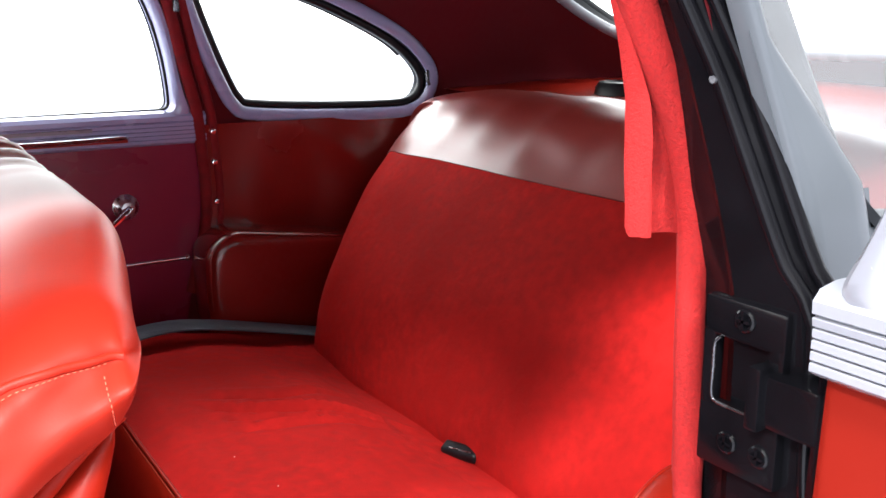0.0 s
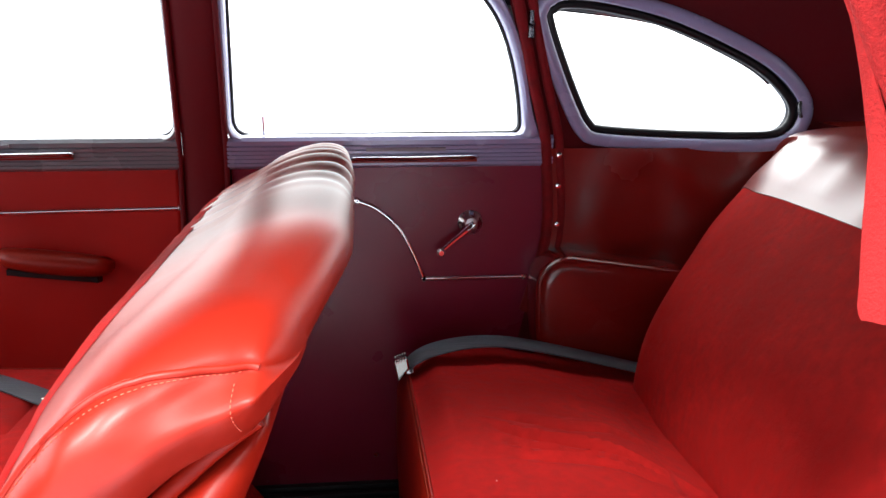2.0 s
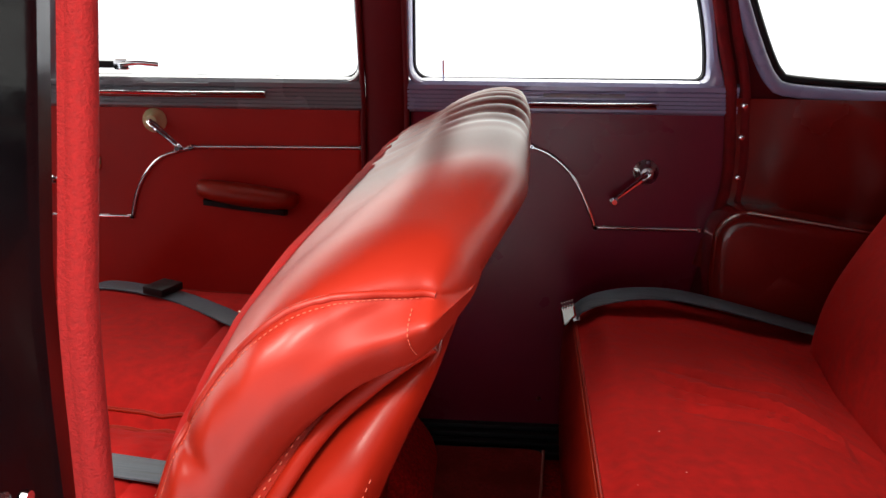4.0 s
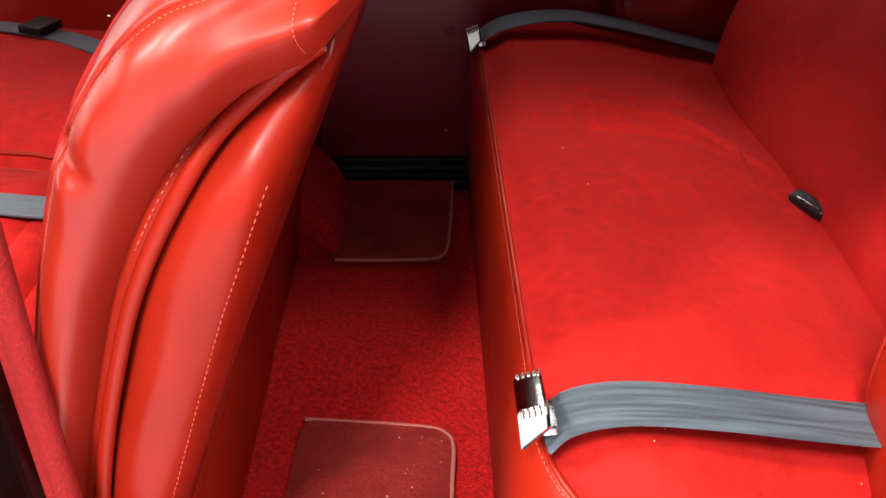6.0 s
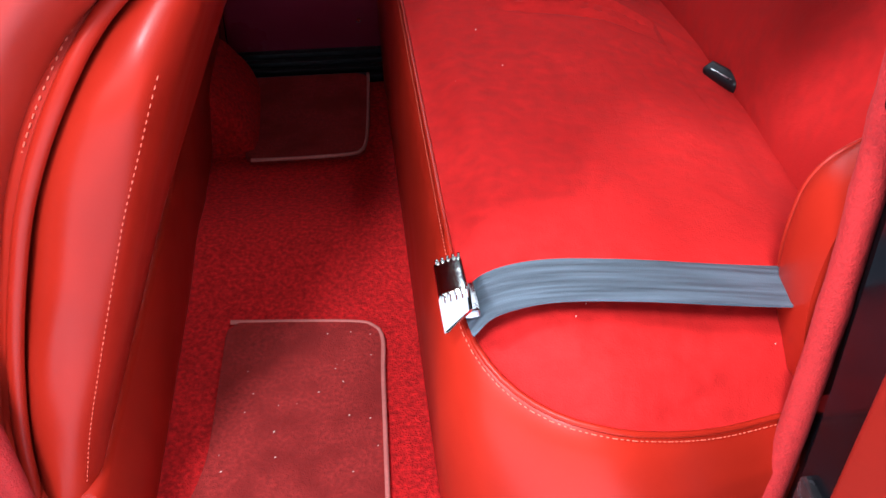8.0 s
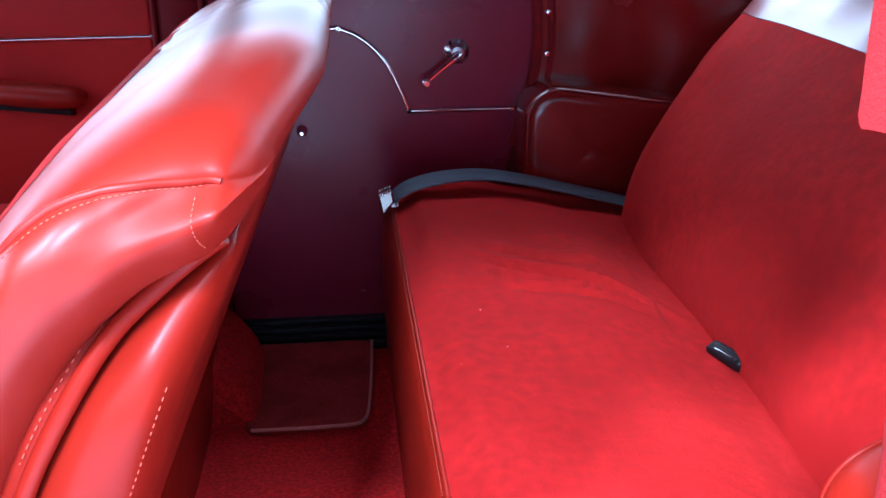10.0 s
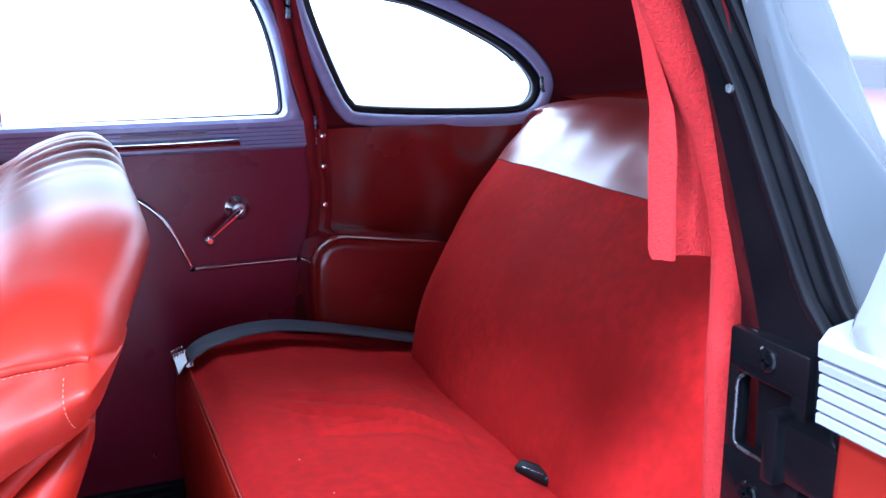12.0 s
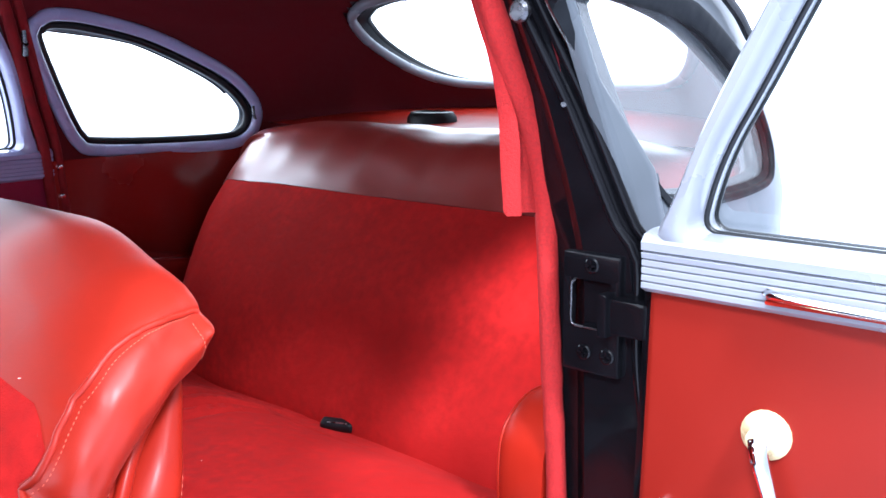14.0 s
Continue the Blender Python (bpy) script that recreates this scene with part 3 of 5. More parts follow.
rear_edge = [(0.10, 0.03), (0.095, 0.18), (0.045, 0.36), (0.002, 0.56), (0.0, 0.718), (0.611, 0.718), (0.611, 0.03)]
near_pane = [(0.066, 0.749), (0.079, 0.795), (0.097, 0.837), (0.130, 0.892), (0.162, 0.950), (0.212, 1.036), (0.597, 1.036), (0.603, 0.747)]
near_outer = [(0.024, 0.735), (0.056, 0.790), (0.078, 0.840), (0.110, 0.900), (0.146, 0.960), (0.205, 1.062), (0.611, 1.062), (0.611, 0.738)]
arc = [(p[0], p[1]) for p in spline([(0.373, 0.624, 0), (0.340, 0.610, 0), (0.307, 0.583, 0), (0.283, 0.550, 0), (0.266, 0.515, 0), (0.247, 0.469, 0)], 5)]
rear_moulds = [arc, [(0.247, 0.469), (0.15, 0.469), (0.050, 0.469)], [(0.60, 0.618), (0.5, 0.621), (0.375, 0.625)]]
far_pane = [(0.057, 0.749), (0.060, 0.790), (0.068, 0.840), (0.083, 0.900), (0.108, 0.961), (0.148, 1.012), (0.195, 1.036), (0.597, 1.036), (0.603, 0.747)]
far_outer = [(0.018, 0.735), (0.040, 0.790), (0.052, 0.840), (0.064, 0.900), (0.086, 0.960), (0.124, 1.024), (0.175, 1.062), (0.611, 1.062), (0.611, 0.738)]
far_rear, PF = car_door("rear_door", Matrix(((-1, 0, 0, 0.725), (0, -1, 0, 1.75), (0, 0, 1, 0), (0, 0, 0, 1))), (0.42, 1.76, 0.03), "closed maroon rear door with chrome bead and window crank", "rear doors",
                        rear_edge, 0.611, far_pane, far_outer, rear_moulds, [(0.157, 0.579, 0.062, -0.050, steel, "steel crank boss")], (0.147, 0.385, 0.708), sheen_vinyl)
near_edge = [(0.008, 0.03), (0.013, 0.36), (0.018, 0.56), (0.021, 0.718), (0.611, 0.718), (0.611, 0.03)]
car_door("rear_door", Matrix(((0, -1, 0, 0.655), (-1, 0, 0, 0.400), (0, 0, 1, 0), (0, 0, 0, 1))), (0.69, 0.10, 0.03), "wide open bright red rear door with grey window surround", "rear doors",
         near_edge, 0.611, near_pane, near_outer, rear_moulds, [(0.150, 0.570, 0.030, -0.085, cream, "cream crank boss")], (0.147, 0.385, 0.708), door_vinyl)
bm = bmesh.new()
screw(bm, PF, 0.345, 0.004, 0.103, 0.005)
part("panel_screw", bm, chrome, far_rear, "bright panel screw")
bm = bmesh.new()
loft(bm, [[PF(0.450 + math.cos(k * math.tau / 12) * r, n, 0.436 + math.sin(k * math.tau / 12) * r) for k in range(12)] for n, r in ((0, 0.010), (0.008, 0.010), (0.013, 0.006), (0.022, 0.006), (0.026, 0.003))])
part("door_stud", bm, chrome, far_rear, "small brass-toned stud")
bm = bmesh.new()
tube(bm, [PF(0.545, -0.018, 0.745), PF(0.545, -0.018, 0.785)], 0.0022, 8)
part("lock_pin", bm, chrome, far_rear, "thin upright lock pin")

front_edge = [(0.0, 0.03), (0.0, 0.718), (1.04, 0.718), (1.06, 0.03)]
front_pane = [(0.006, 0.747), (0.010, 1.036), (0.485, 1.036), (0.60, 0.747)]
front_outer = [(-0.004, 0.738), (-0.004, 1.062), (0.525, 1.062), (0.66, 0.738)]
farc = [(p[0], p[1]) for p in spline([(0.475, 0.468, 0), (0.462, 0.515, 0), (0.440, 0.555, 0), (0.405, 0.590, 0), (0.345, 0.610, 0)], 5)]
front_moulds = [farc, [(0.80, 0.468), (0.6, 0.468), (0.475, 0.468)], [(0.340, 0.612), (0.2, 0.614), (0.003, 0.616)]]
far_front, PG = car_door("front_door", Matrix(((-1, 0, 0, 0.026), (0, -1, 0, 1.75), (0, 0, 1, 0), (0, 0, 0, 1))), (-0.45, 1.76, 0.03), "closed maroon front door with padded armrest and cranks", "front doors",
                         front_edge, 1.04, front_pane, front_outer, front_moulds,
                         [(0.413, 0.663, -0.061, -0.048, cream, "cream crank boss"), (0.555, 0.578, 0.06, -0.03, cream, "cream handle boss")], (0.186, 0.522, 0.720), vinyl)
bm = bmesh.new()
secs = []
for k in range(25):
    s = k / 24
    u, env = 0.130 + 0.200 * s, math.sin(math.pi * clamp(s, 0.001, 0.999)) ** 0.16
    zc = 0.512 + 0.024 * s
    secs.append([PG(u, 0.002 + (0.032 + 0.032 * math.cos(a)) * env, zc + 0.022 * math.sin(a) * env) for a in [j * math.tau / 16 for j in range(16)]])
loft(bm, secs)
part("armrest", bm, leather_top, far_front, "padded red leather armrest")
# black strip added where the armrest's shadow falls on the door
bm = bmesh.new()
loft(bm, [[PG(0.155 + 0.16 * k / 6, n, 0.494 + 0.018 * k / 6 + dz) for n, dz in ((0.0, -0.016), (0.035, -0.010), (0.035, 0.0), (0.0, 0.004))] for k in range(7)])
part("armrest_shade", bm, black_plastic, far_front, "black strip for the shade under the armrest")
bm = bmesh.new()
box(bm, -0.60, -0.445, 1.755, 1.775, 0.762, 0.776, 0.003)
vent = part("vent_bar", bm, rubber, far_front, "black vent window bar")
bm = bmesh.new()
box(bm, -0.455, -0.425, 1.735, 1.76, 0.760, 0.782, 0.004)
tube(bm, [(-0.44, 1.74, 0.772), (-0.40, 1.725, 0.776), (-0.365, 1.735, 0.772)], 0.0055, 8)
part("latch", bm, chrome, vent, "chrome vent latch")

# ---- pillars ----
bm = bmesh.new()
secs = []
for z in (0.02, 0.3, 0.6, 0.72, 0.85, 0.98, 1.07):
    y = 1.742 - lean(z)
    secs.append([(0.030, y + 0.03, z), (0.033, y + 0.004, z), (0.045, y - 0.004, z), (0.095, y - 0.004, z), (0.107, y + 0.004, z), (0.110, y + 0.03, z)])
loft(bm, secs)
pil = part("centre_pillar", bm, pillar_vinyl, car, "maroon covered centre pillar")
bm = bmesh.new()
for x in (0.028, 0.112):
    tube(bm, [(x, 1.742 - lean(z), z) for z in (0.02, 0.3, 0.6, 0.72, 0.85, 0.98, 1.06)], 0.0055, 8)
part("windlace", bm, pillar_vinyl, pil, "thin maroon windlace")
bm = bmesh.new()
for o, r in ((0.0, 0.011), (0.026, 0.009)):
    tube(bm, spline([(door_edge(z) + 0.010 + o + (0.004 * math.sin(z * 14)), 1.742 - lean(z), z) for z in (0.40, 0.55, 0.70, 0.76, 0.84, 0.92, 1.0, 1.06)], 4), r, 10)
part("pillar_windlace", bm, surface("dark_windlace", (0.20, 0.010, 0.013), 0.85, vary=0.2, scale=50, grain=850, bump=0.4, depth=0.0012, sheen=0.3, spec=0.2), car, "deep red cloth windlace on the rear pillar")
bm = bmesh.new()
tube(bm, [(0.668, 1.712, 0.930), (0.668, 1.690, 0.946), (0.668, 1.682, 0.952)], 0.006, 10)
tube(bm, [(0.668, 1.688, 0.928), (0.668, 1.684, 0.975)], 0.0045, 10, radii=[0.006, 0.004])
tagged(part("coat_hook", bm, dark_steel, car, "small dark coat hook"))


# near rear pillar: black jamb with beads, hinge and bumper
jamb = thing("door_jamb", (0.71, 0.46, 0.0), "gloss black rear door jamb with hinge plate", "door jamb")
bm = bmesh.new()
secs = []
for k in range(28):
    z = -0.02 + 1.10 * k / 27
    x, y = jamb_x(z), C - lerp_table(INNER, z, 1) - 0.45
    g, w = 0.17 * max(0.0, z - 0.72) - 0.016 * ease(0.75, 0.70, z) - 0.022 * ease(0.62, 0.42, z), 0.030 + 0.045 * ease(0.80, 0.70, z)
    secs.append([(x, 0.428 + y + g, z), (x - 0.001, 0.47 + y, z), (x + 0.020, 0.492 + y, z), (x + 0.034, 0.535 + y, z), (x + w, 0.535 + y, z), (x + w, 0.440 + y + g, z), (x + 0.028, 0.418 + y + g, z), (x + 0.022, 0.412 + y + g, z)])
loft(bm, secs)
part("post", bm, black_paint, jamb, "gloss black steel post", 20)
for dx, y, r in ((0.004, 0.424, 0.0060), (0.018, 0.410, 0.0060)):
    bm = bmesh.new()
    tube(bm, [(jamb_x(z) + dx, y + lean(z) + 0.17 * max(0.0, z - 0.72) - 0.016 * ease(0.75, 0.70, z) - 0.022 * ease(0.62, 0.42, z), z) for z in [0.0 + 1.06 * k / 60 for k in range(61)]], r, 8)
    part("weather_bead", bm, black_paint, jamb, "black rubber weather bead")
bm = bmesh.new()
x = jamb_x(0.65)
for y0, y1, z0, z1 in ((0.422, 0.494, 0.680, 0.711), (0.422, 0.494, 0.576, 0.628), (0.482, 0.494, 0.622, 0.686), (0.422, 0.436, 0.622, 0.686)):
    box(bm, x - 0.008, x + 0.004, y0, y1, z0, z1, 0.004)
hinge = part("hinge_plate", bm, black_paint, jamb, "black hinge plate with a deep recess")
bm = bmesh.new()
tube(bm, spline([(x - 0.008, 0.478, 0.680), (x - 0.0085, 0.482, 0.674), (x - 0.0085, 0.482, 0.655), (x - 0.0085, 0.482, 0.634), (x - 0.008, 0.477, 0.6285), (x - 0.008, 0.460, 0.628), (x - 0.008, 0.445, 0.628)], 4), 0.0013, 8)
part("recess_lip", bm, dark_steel, hinge, "worn bright recess lip")
bm = bmesh.new()
box(bm, x - 0.018, x + 0.006, 0.385, 0.436, 0.628, 0.668, 0.005)
box(bm, x - 0.022, x + 0.010, 0.430, 0.442, 0.624, 0.672, 0.003)
part("hinge_arm", bm, black_paint, hinge, "black hinge arm")
for y, z in ((0.457, 0.698), (0.465, 0.600), (0.436, 0.600)):
    bm = bmesh.new()
    cx = x - 0.008
    loft(bm, [[(cx - h, y + math.cos(k * math.tau / 18) * q, z + math.sin(k * math.tau / 18) * q) for k in range(18)] for h, q in ((0, 0.0088), (0.0012, 0.0088), (0.0022, 0.0072), (0.0018, 0.0050), (0.0004, 0.0040))])
    box(bm, cx - 0.0038, cx - 0.0012, y - 0.006, y + 0.006, z - 0.0011, z + 0.0011)
    box(bm, cx - 0.0038, cx - 0.0012, y - 0.0011, y + 0.0011, z - 0.006, z + 0.006)
    part("hinge_screw", bm, black_paint, hinge, "dark cross-head screw")
bm = bmesh.new()
zb = 0.962
cx, cy = jamb_x(zb), 0.465 + lean(zb)
loft(bm, [[(cx - h, cy + math.cos(k * math.tau / 18) * q, zb + math.sin(k * math.tau / 18) * q) for k in range(18)] for h, q in ((0, 0.012), (0.005, 0.012), (0.008, 0.009), (0.0085, 0.004))])
part("bumper", bm, dark_steel, jamb, "round metal door bumper")
bm = bmesh.new()
zb = 0.869
cx, cy = jamb_x(zb), 0.468 + lean(zb) * 0.4
loft(bm, [[(cx - h, cy + math.cos(k * math.tau / 10) * q, zb + math.sin(k * math.tau / 10) * q) for k in range(10)] for h, q in ((0, 0.004), (0.003, 0.003))])
part("small_screw", bm, dark_steel, jamb)
bm = bmesh.new()
z0 = 0.20
box(bm, jamb_x(z0) - 0.010, jamb_x(z0) + 0.004, 0.415, 0.462, 0.14, 0.26, 0.004)
box(bm, jamb_x(z0) - 0.022, jamb_x(z0), 0.39, 0.455, 0.18, 0.215, 0.004)
part("lower_hinge", bm, dark_steel, jamb, "worn lower hinge")

# windlace and folded pillar cloth on the near side
bm = bmesh.new()
rail_pts = spline([(0.706, 0.512, 0.02), (0.709, 0.514, 0.15), (0.711, 0.516, 0.3), (0.711, 0.520, 0.43), (0.708, 0.526, 0.55), (0.708, 0.533, 0.66), (0.716, 0.541, 0.73), (0.715, 0.545, 0.775), (0.703, 0.548, 0.82), (0.680, 0.552, 0.868), (0.656, 0.556, 0.92), (0.633, 0.562, 0.975), (0.60, 0.577, 1.04)], 6)
tube(bm, rail_pts, 0.0115, 14, radii=[0.0125 + 0.0040 * ease(0.70, 0.79, p.z) - 0.002 * ease(0.86, 0.98, p.z) + 0.0012 * noise.noise((p.z * 30, 0, 0)) + 0.0008 * noise.noise((p.z * 90, 3, 0)) for p in rail_pts])
wl = thing("windlace", (0.706, 0.512, 0.02), "bright red woven windlace edging the door opening", "trim", "windlaces")
part("bead", bm, windlace_cloth, wl)
bm = bmesh.new()
loft(bm, [[(p.x + a, p.y + b, p.z) for a, b in ((0.004, -0.004), (0.010, -0.003), (0.012, 0.0), (0.010, 0.006), (0.004, 0.008))] for p in rail_pts])
part("flange", bm, windlace_cloth, wl, "stitched cloth flange")
bm = bmesh.new()
rings = []
for k in range(41):
    z = 0.744 + 0.29 * k / 40
    right = lerp_table([(0.74, 0.714), (0.775, 0.713), (0.82, 0.700), (0.868, 0.678), (0.92, 0.654), (0.975, 0.631), (1.04, 0.598)], z, 1)
    left = min(0.656 - 0.20 * max(0.0, z - 0.85) - 0.20 * max(0.0, z - 0.93), right - 0.010)
    row = []
    for j in range(17):
        f = j / 16
        fold = (0.014 * math.exp(-((f - 0.16) / 0.08) ** 2) - 0.010 * math.exp(-((f - 0.42) / 0.14) ** 2) * ease(0.76, 0.80, z)) * ease(0.93, 0.84, z)
        drop = (0.004 * math.sin(f * 2.6) - 0.006 * f) * (1 - k / 40)
        row.append(Vector((left + (right - left) * f, 0.556 - 0.008 * f - fold + 0.004 * noise.noise((f * 3, z * 14, 2)) + 0.09 * max(0, z - 0.82), z + drop)))
    roll_in = 0.0035 if k == 0 else 0.0065
    rings.append(row + [p + Vector((0, roll_in, 0.002 if k == 0 else 0)) for p in row[::-1]])
loft(bm, rings)
solo("pillar_cloth", bm, windlace_cloth, "folded strip of red cloth hanging beside the door pillar", "trim cloth", angle=60)

# near centre pillar with lock striker
post = thing("lock_pillar", (0.03, 0.43, 0.0), "gloss black centre pillar with a worn steel lock striker", "door pillar")
bm = bmesh.new()
secs = []
for k in range(14):
    z = -0.02 + 1.10 * k / 13
    y = lean(z)
    secs.append([(-0.10, 0.425 + y, z), (0.010, 0.425 + y, z), (0.020, 0.435 + y, z), (0.046, 0.512 + y, z), (0.042, 0.535 + y, z), (-0.10, 0.535 + y, z)])
loft(bm, secs)
part("post", bm, black_paint, post, "gloss black steel post", 25)
bm = bmesh.new()
tube(bm, [(0.014, 0.432 + lean(z), z) for z in [0.0 + 1.05 * k / 20 for k in range(21)]], 0.006, 8)
part("weather_bead", bm, rubber, post, "black rubber weather bead")
bm = bmesh.new()
box(bm, 0.012, 0.034, 0.440, 0.506, 0.500, 0.624, 0.006, 3)
box(bm, 0.026, 0.046, 0.452, 0.494, 0.572, 0.602, 0.008, 3)
box(bm, 0.026, 0.040, 0.450, 0.486, 0.524, 0.560, 0.007, 3)
tube(bm, spline([(0.036, 0.448, 0.612), (0.044, 0.462, 0.606), (0.046, 0.486, 0.588), (0.040, 0.498, 0.570)], 5), 0.005, 10)
tube(bm, spline([(0.034, 0.446, 0.516), (0.040, 0.46, 0.520), (0.040, 0.48, 0.514)], 5), 0.006, 10)
lock = part("striker", bm, dark_steel, post, "worn dark striker plate with bright edges")
for y, z in ((0.458, 0.610), (0.486, 0.610), (0.470, 0.566), (0.46, 0.526)):
    bm = bmesh.new()
    loft(bm, [[(0.036 + h, y + math.cos(k * math.tau / 12) * q, z + math.sin(k * math.tau / 12) * q) for k in range(12)] for h, q in ((0, 0.006), (0.004, 0.005), (0.004, 0.002))])
    part("striker_screw", bm, chrome, lock)
bm = bmesh.new()
pts = [(0.064 + 0.002 * math.sin(z * 9), 0.525 + lean(z), z) for z in [0.02 + 1.02 * k / 30 for k in range(31)]]
tube(bm, pts, 0.0105, 12, radii=[0.0105 + 0.001 * noise.noise((p[2] * 30, 4, 0)) for p in pts])
wl = thing("windlace", (0.064, 0.525, 0.02), "bright red woven windlace along the lock pillar", "trim", "windlaces")
part("bead", bm, windlace_cloth, wl)
bm = bmesh.new()
loft(bm, [[(p[0] + a, p[1] + b, p[2]) for a, b in ((-0.004, -0.009), (-0.011, -0.008), (-0.013, -0.003), (-0.011, 0.006), (-0.004, 0.008))] for p in pts])
part("flange", bm, windlace_cloth, wl, "stitched cloth flange")
# closed front door on the near side, seen as a dark edge
bm = bmesh.new()
loft(bm, [[(x, y, z) for x, z in ((-1.1, 0.0), (-0.115, 0.0), (-0.115, 0.74), (-1.1, 0.74))] for y in (0.395, 0.470)])
tagged(part("front_door", bm, body_paint, None, "closed grey front door"), category="car door", group="front doors")

# ---- rear quarter trim ----
def quarter_trim(side, name, label):
    bm = bmesh.new()
    rows = []
    for i in range(37):
        x = door_edge(0.5) + 0.018 + 0.50 * i / 36
        row = []
        for j in range(25):
            z = 0.28 + (0.722 - 0.28) * j / 24
            fade = math.sin(math.pi * clamp(j / 24)) * math.sin(math.pi * clamp(i / 36 + 0.04))
            puff = 0.011 * math.exp(-((x - 0.850 - 0.25 * (z - 0.62)) / 0.07) ** 2) * ease(0.50, 0.62, z) * ease(0.752, 0.70, z)
            puff += 0.012 * math.exp(-((x - 0.985 + 0.35 * (z - 0.62)) / 0.05) ** 2) * ease(0.52, 0.64, z) * ease(0.752, 0.68, z)
            puff += (0.022 * noise.noise((x * 7, z * 6.5, 1.7)) + 0.006 * noise.noise((x * 17, z * 15, 4.2))) * fade
            row.append((x, shell_at(x, z, side, -0.012 - max(-0.006, puff)), z))
        rows.append(row)
    loft(bm, rows, False)
    q = thing(name, (0.95, shell_at(0.95, 0.5, side), 0.28), label, "trim panel", "quarter trim")
    part("panel", bm, quarter_vinyl, q, "puckered maroon vinyl")
    for z in (0.709, 0.650, 0.574):
        bm = bmesh.new()
        cy = shell_at(0.737, z, side, -0.014)
        loft(bm, [[(0.737 + math.cos(k * math.tau / 10) * q2, cy - side * h, z + math.sin(k * math.tau / 10) * q2) for k in range(10)] for h, q2 in ((-0.004, 0.0065), (0.001, 0.0065), (0.003, 0.005), (0.0038, 0.002))])
        part("trim_screw", bm, chrome, q, "bright trim screw")
    return q


quarter_trim(1, "quarter_panel", "puckered maroon vinyl panel under the quarter window")


def side_armrest(side, wall, face, corners, radii, soft, hide):
    """The padded rest beside the rear seat: from the wall to a softly rounded face."""
    prof = round_poly(corners, radii, 10)
    deep = abs(face - wall)
    mid_x = sum(p[0] for p in prof) / len(prof)
    mid_z = sum(p[1] for p in prof) / len(prof)
    steps = [(0.0, 0.0), (0.5 * (deep - soft), 0.003), (deep - soft, 0.0)]
    steps += [(deep - soft + soft * math.sin(math.pi / 2 * k / 7), -soft * (1 - math.cos(math.pi / 2 * k / 7))) for k in range(1, 8)]
    loops = [[Vector((p[0], wall - side * d, p[1])) for p in grow(prof, g)] for d, g in steps]
    for k in range(1, 8):
        f = k / 8
        loops.append([Vector((p.x + (mid_x - p.x) * f, face - side * (0.006 * math.sin(math.pi / 2 * f) + 0.003 * noise.noise((p.x * 14, p.z * 14, side)) * f), p.z + (mid_z - p.z) * f)) for p in loops[9]])
    bm = bmesh.new()
    rings = loft(bm, loops, True, True, False)
    fan(bm, rings[-1], (mid_x, face - side * 0.006, mid_z))
    a = thing("side_armrest", (mid_x, wall, 0.30), "padded red leather armrest beside the rear seat", "armrest", "side armrests")
    part("pad", bm, hide, a, angle=60)
    seam = [p + Vector((0, -side * 0.0006, 0)) for p in loops[5]]
    seam = [p for p in seam if p.z > 0.34 and p.x < 0.98]
    bm = bmesh.new()
    tube(bm, seam, 0.0022, 8)
    part("edge_seam", bm, hide, a, "raised seam round the face")
    if side < 0:
        bm = bmesh.new()
        inner = [Vector((p[0], face - side * 0.001, p[1])) for p in grow(prof, -soft - 0.006)]
        stitches(bm, [p for p in inner if p.z > 0.34], 0.0028, 0.0030, 0.0006)
        part("stitching", bm, thread, a, "pale stitching")


side_armrest(1, C + 0.640, C + 0.545, [(0.690, 0.28), (0.680, 0.42), (0.684, 0.500), (0.730, 0.532), (0.99, 0.494), (1.06, 0.28)], [0.02, 0.05, 0.04, 0.05, 0.03, 0.02], 0.028, quarter_vinyl)
side_armrest(-1, C - 0.566, C - 0.482, [(0.722, 0.27), (0.698, 0.38), (0.706, 0.466), (0.772, 0.504), (0.96, 0.468), (1.02, 0.27)], [0.02, 0.06, 0.06, 0.06, 0.03, 0.02], 0.036, leather)

# ---- rear seat ----
rear_seat = thing("rear_seat", (0.75, C, 0.0), "wide red velour rear bench with leather borders", "car seat")


def plan_loop(x0, x1, y0, y1, rf, rb, n_side=26):
    """A rounded rectangle with even points; rf: front corner radius, rb: back."""
    pts = []
    def seg(a, b, n):
        for k in range(n):
            pts.append((a[0] + (b[0] - a[0]) * k / n, a[1] + (b[1] - a[1]) * k / n))
    def corner(cx, cy, r, a0):
        for k in range(12):
            a = radians(a0 + 90 * k / 12)
            pts.append((cx + math.cos(a) * r, cy + math.sin(a) * r))
    corner(x1 - rb, y1 - rb, rb, 0)
    seg((x1 - rb, y1), (x0 + rf, y1), n_side // 2)
    corner(x0 + rf, y1 - rf, rf, 90)
    seg((x0, y1 - rf), (x0, y0 + rf), n_side * 2)
    corner(x0 + rf, y0 + rf, rf, 180)
    seg((x0 + rf, y0), (x1 - rb, y0), n_side // 2)
    corner(x1 - rb, y0 + rb, rb, 270)
    seg((x1, y0 + rb), (x1, y1 - rb), n_side * 2)
    return pts


SX0, SX1, SY0, SY1 = 0.418, 0.95, 0.472, 1.712


def seat_slope(x, y):
    return -0.115 * (x - 0.43) - 0.034 * ease(0.69, 0.86, x) * ease(1.58, 1.35, y) - 0.020 * ease(0.60, 0.88, x) * ease(1.30, 1.60, y) - (0.038 + 0.045 * ease(0.52, 0.72, x)) * ease(0.66, 0.48, y)


